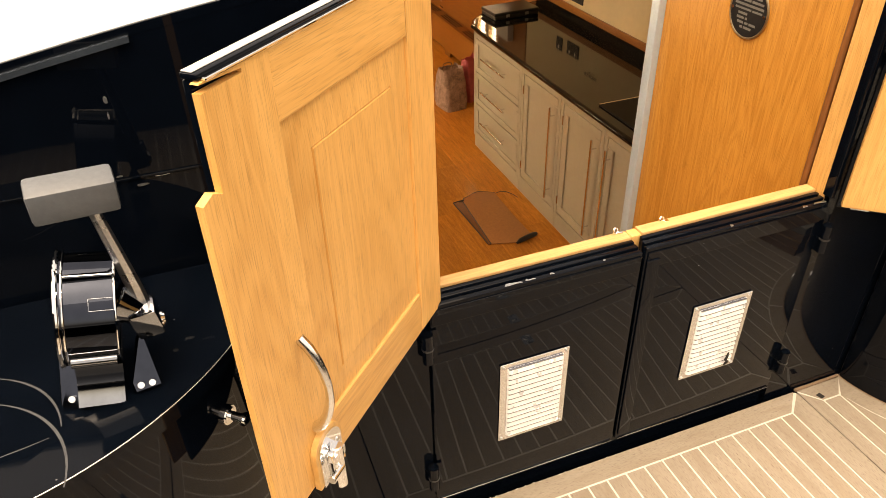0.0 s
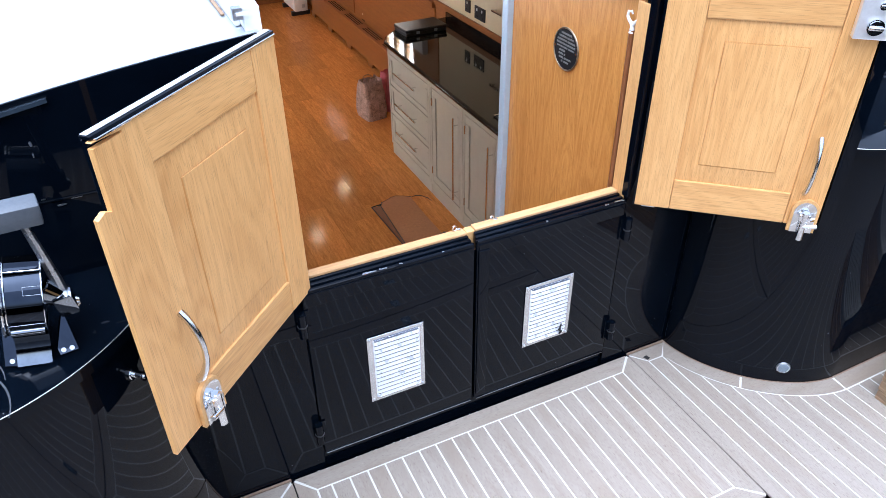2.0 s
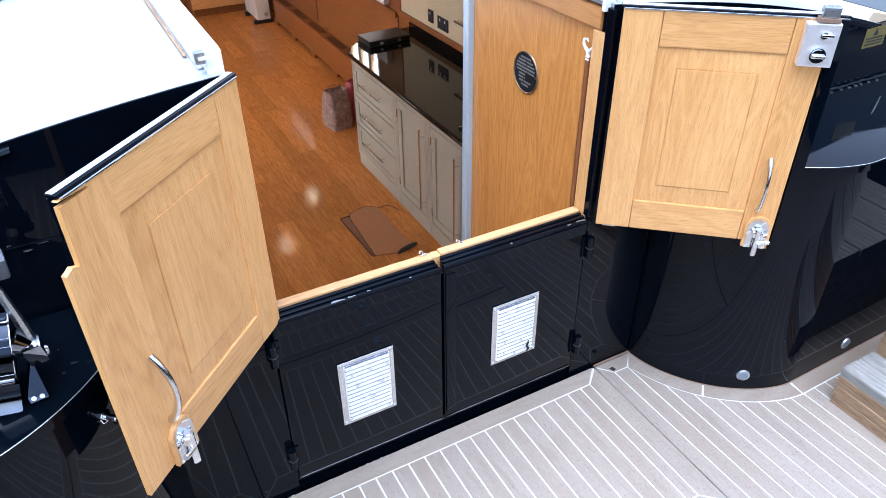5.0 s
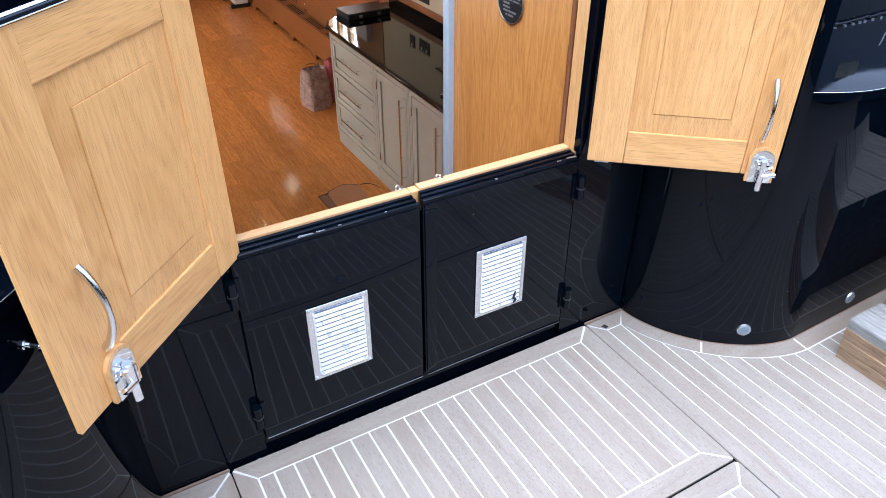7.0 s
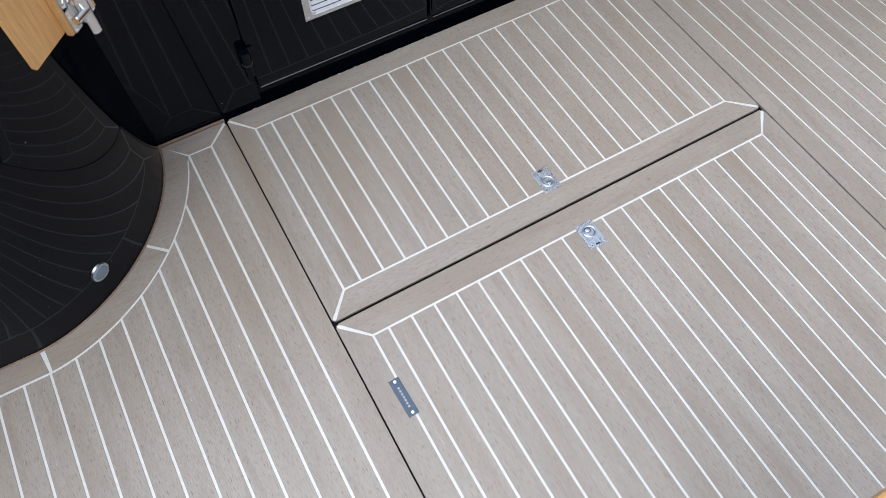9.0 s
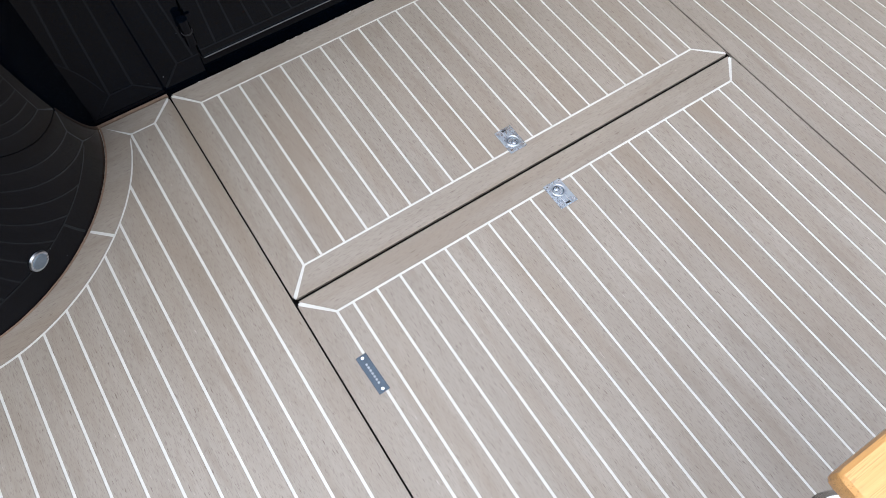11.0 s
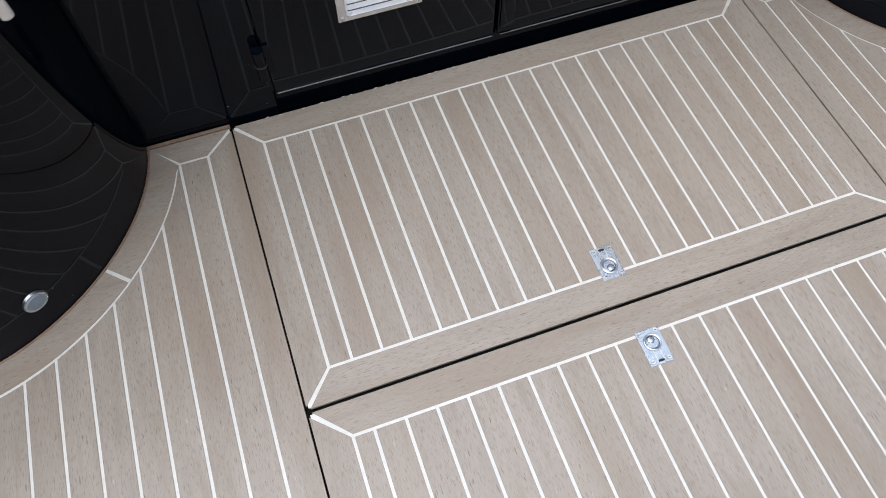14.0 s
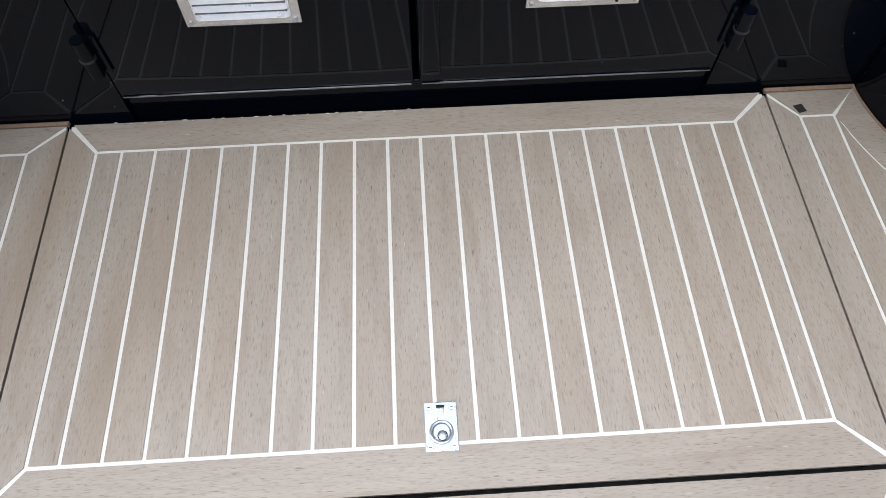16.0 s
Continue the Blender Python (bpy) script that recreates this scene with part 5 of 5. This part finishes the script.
def shrink(poly, d):
    """Pull a convex outline in by d on every side."""
    pts = [Vector(p) for p in poly]
    area = sum(a.x * b.y - b.x * a.y for a, b in zip(pts, pts[1:] + pts[:1]))
    if area < 0:
        pts.reverse()
    out = []
    n = len(pts)
    for i in range(n):
        a, b, c = pts[i - 1], pts[i], pts[(i + 1) % n]
        e1, e2 = (b - a).normalized(), (c - b).normalized()
        n1, n2 = Vector((-e1.y, e1.x)), Vector((-e2.y, e2.x))
        k = 1 + n1.dot(n2)
        out.append(b + (n1 + n2) * (d / max(k, 0.3)))
    return [(p.x, p.y) for p in out]


def hatch(name, y0, y1, xa, xb, lines, label, far_border=True):
    """Lift-out deck hatch: caulked planks inside a mitred border. y0 is the after edge."""
    root = thing(name, Matrix(), label, "deck hatch", "deck hatches")
    part("tray", box(HX0 + 0.0025, HX1 - 0.0025, y0 + 0.0025, y1 - 0.0025, -0.0058, -0.0012), CAULK, root, "white caulked backing")
    bx0, bx1 = xa, xb
    by1 = y1 - 0.0545
    by0 = y0 + 0.0545
    o = [(HX0, y0), (HX1, y0), (HX1, y1), (HX0, y1)]
    i = [(bx0, by0), (bx1, by0), (bx1, by1), (bx0, by1)]

    def border(k, mat):
        a, b, c, d = o[k], o[(k + 1) % 4], i[(k + 1) % 4], i[k]
        poly = shrink([a, b, c, d], GAP)
        # the outer edge is open, without caulking
        q = [list(p) for p in poly]
        for p in q:
            if abs(p[0] - HX0) < 0.012 and k == 3:
                p[0] = HX0
            if abs(p[0] - HX1) < 0.012 and k == 1:
                p[0] = HX1
            if abs(p[1] - y0) < 0.012 and k == 0:
                p[1] = y0
            if abs(p[1] - y1) < 0.012 and k == 2:
                p[1] = y1
        plank(root, q, mat)
    border(0, TEAK_X)
    border(1, TEAK)
    border(2, TEAK_X)
    border(3, TEAK)
    xs = [bx0] + lines + [bx1]
    for a, b in zip(xs, xs[1:]):
        plank(root, shrink([(a, by0), (b, by0), (b, by1), (a, by1)], GAP))
    return root


deck = finish(box(-BEAM, BEAM, DECK_AFT, 0.0, -0.08, -0.032), "deck", SEAM)
structure(deck, "teak-planked cockpit deck with white caulking", "deck")
h1 = hatch("deck_hatch", HY, -0.002, -0.484, 0.485, [-0.4455 + LINE * 1.003 * k for k in range(19)], "square teak deck hatch with white caulking and a ring pull")
h2 = hatch("deck_hatch", -1.62, HY - 0.0064, -0.478, 0.495, [-0.4445 + 0.0501 * k for k in range(19)], "teak deck hatch with white caulking, ring pull and maker's plate")

h3 = hatch("deck_hatch", DECK_AFT + 0.004, -1.6265, -0.478, 0.495, [-0.4445 + 0.0501 * k for k in range(19)], "teak deck hatch with white caulking at the stern")

# flaking sealant along the foot of the doors
for k in range(22):
    x, w = -0.46 + k * 0.022 + rng.uniform(-0.012, 0.012), rng.uniform(0.002, 0.009)
    y, d = rng.uniform(-0.0045, -0.0015), rng.uniform(0.0006, 0.0014)
    part("sealant_flake", prism([(x, y), (x + w * 0.6, y - d * 0.4), (x + w, y + d * 0.3), (x + w * 0.5, y + d), (x + w * 0.1, y + d * 0.8)], 0.0003, 0.0008), CAULK, h1, "pale flake of old sealant")

_curve = [round_at(t, 0.055)[0] for t in np.linspace(0, math.pi / 2, 120)]
_cx, _cy = [v.x for v in _curve], [v.y for v in _curve]


def margin_y(x):
    """Inner edge of the curved margin board at distance x from the middle."""
    if x >= CX:
        return -ROUND - 0.055 + SKEW * (x - CX) / (BEAM - CX)
    return float(np.interp(x, _cx, _cy))


def side_deck(side):
    x_in = HX1 + 0.006 if side > 0 else -HX0 + 0.006
    root = finish(box(min(side * x_in, side * (BEAM - 0.002)), max(side * x_in, side * (BEAM - 0.002)), DECK_AFT, -0.004, -0.0058, -0.0012), "deck_side_" + ("port" if side < 0 else "starboard"), CAULK)
    structure(root, "white caulked backing of the side deck planks", "deck")
    s = side
    edge = HX1 + 0.0035 if s > 0 else -HX0 + 0.0035
    first = 0.588
    M = 0.055
    fan = 0.040 if s > 0 else 0.0      # the starboard planks splay slightly towards the stern

    def put(poly, mat=None):
        plank(root, [(s * a, b) for a, b in poly], mat)

    # strip along the hatch and the short board by the bulkhead
    corner_in = (0.6405, -0.053)
    put(shrink([(edge - GAP, -0.004), (first, -0.053), (first + fan, DECK_AFT), (edge - GAP, DECK_AFT)], GAP))
    put(shrink([(edge - GAP, -0.001), (CORNER, -0.001), corner_in, (first, -0.053)], GAP), TEAK_X)
    # curved margin board in lengths, with a raw tan edge against the steel
    for a0, a1 in ((0.0, radians(43)), (radians(43), radians(88.5))):
        ts = np.linspace(a0 + 0.008, a1 - 0.008, 16)
        inner = [tuple(round_at(t, 0.0045)[0]) for t in ts]
        outer = [tuple(round_at(t, M - GAP)[0]) for t in reversed(ts)]
        if a0 == 0.0:
            outer = [q for q in outer if q[1] < -0.057] + [(0.6405 + GAP * 0.6, -0.056)]
        put(inner + outer, TEAK_X)
    put([(CX + 0.002, -(ROUND + 0.0045)), (BEAM - 0.004, -(ROUND + 0.0045) + SKEW), (BEAM - 0.004, -(ROUND + M - GAP) + SKEW), (CX - 0.004, -(ROUND + M - GAP))], TEAK_X)
    ts = np.linspace(0.002, math.pi / 2, 40)
    rim = [tuple(round_at(t, 0.0006)[0]) for t in ts] + [(BEAM, -ROUND - 0.001 + SKEW)]
    rim += [(BEAM, -ROUND - 0.005 + SKEW)] + [tuple(round_at(t, 0.0044)[0]) for t in reversed(ts)]
    part("raw_edge", prism([(s * a, b) for a, b in rim], -0.005, 0.0008), RAW, root, "tan raw edge of the margin board")
    part("raw_edge", box(min(s * edge, s * CORNER), max(s * edge, s * CORNER), -0.0012, 0.006, -0.005, 0.0006), RAW, root, "tan raw edge of the margin board")
    # straight planks, cut to the curve
    x = first
    nxt = 0.6405
    while x < BEAM - 0.03:
        b = min(nxt, BEAM)
        ts = np.linspace(x + GAP, b - GAP, 5)
        head = [(t, (-0.053 if x < 0.6 else margin_y(t)) - GAP) for t in ts]
        if x >= 0.6 and x < 0.65:
            head = [(t, min(y, -0.056)) for t, y in head]
        put(head + [(min(b + fan, BEAM) - GAP, DECK_AFT), (min(x + fan, BEAM - 0.01) + GAP, DECK_AFT)])
        x, nxt = b, b + LINE
    return root


port_side = side_deck(-1)
star_side = side_deck(1)
spot = part("burn_mark", prism([(0.582, -0.032), (0.588, -0.047), (0.601, -0.044), (0.597, -0.029)], 0.0003, 0.0006), SEAM, star_side, "small dark scuff on the teak")


def ring_pull(root, x, y, flip):
    """Flush steel lifting ring, 40 by 60 mm."""
    p = part("ring_pull", box(-0.02, 0.02, -0.03, 0.03, 0.0002, 0.0022, 0.0008), PULLPLATE, root, "flush brushed steel lifting ring plate")
    p.matrix_basis = pose(x, y, 0, 0, 0, 180 if flip else 0)
    c = -0.007
    part("well", cyl((0, c, 0.0021), (0, c, 0.0024), 0.0145, seg=28), DARKPLATE, p, smooth=True)
    part("ring", add_torus(bmesh.new(), (0, c, 0.0030), (0, 0, 1), 0.0130, 0.0018, 28), GALV, p, smooth=True)
    part("ring_face", cyl((0, c, 0.0024), (0, c, 0.0034), 0.0108, 0.0095, 24), PULLPLATE, p, smooth=True)
    dome = part("finger_cup", cyl((0.001, c - 0.0045, 0.0034), (0.001, c - 0.0045, 0.0042), 0.0056, 0.004, 18), PULLPLATE, p, smooth=True)
    part("cup_shadow", add_torus(bmesh.new(), (0.001, c - 0.0045, 0.0034), (0, 0, 1), 0.0058, 0.0005, 20, 6), SEAM, dome)
    part("tongue", box(-0.0045, 0.0045, 0.0075, 0.022, 0.0022, 0.0034, 0.0006), PULLPLATE, p)
    for sx in (-1, 1):
        part("channel_edge", box(min(sx * 0.0048, sx * 0.0062), max(sx * 0.0048, sx * 0.0062), 0.0065, 0.0255, 0.0022, 0.0026), GALV, p)
    part("slot", box(-0.0055, 0.0055, 0.0228, 0.0262, 0.0022, 0.0026), SEAM, p)
    for a, b in ((-0.014, -0.0245), (0.014, -0.0245), (-0.014, 0.0235), (0.014, 0.0235)):
        part("screw", cyl((a, b, 0.0021), (a, b, 0.0031), 0.0040, 0.0034, 14), GALV, p)
        part("cross_slot", box(a - 0.002, a + 0.002, b - 0.0006, b + 0.0006, 0.0031, 0.0034), SEAM, p)


ring_pull(h1, 0.0075, -0.4995, False)
ring_pull(h2, 0.0125, -0.660, True)
mp = part("makers_plate", box(-0.0105, 0.0105, -0.039, 0.039, 0.0002, 0.0016, 0.0005), DARKPLATE, h2, "narrow engraved steel maker's plate")
mp.matrix_basis = pose(-0.4835, -0.772, 0, 0, 0, 2)
for k in range(7):
    part("print_bar", box(-0.002, 0.002, -0.022 + k * 0.0065, -0.018 + k * 0.0065, 0.0016, 0.0019), PALEMARK, mp)
for y in (-0.033, 0.033):
    part("screw", cyl((0, y, 0.0015), (0, y, 0.0024), 0.0028, seg=12), POLISH, mp)
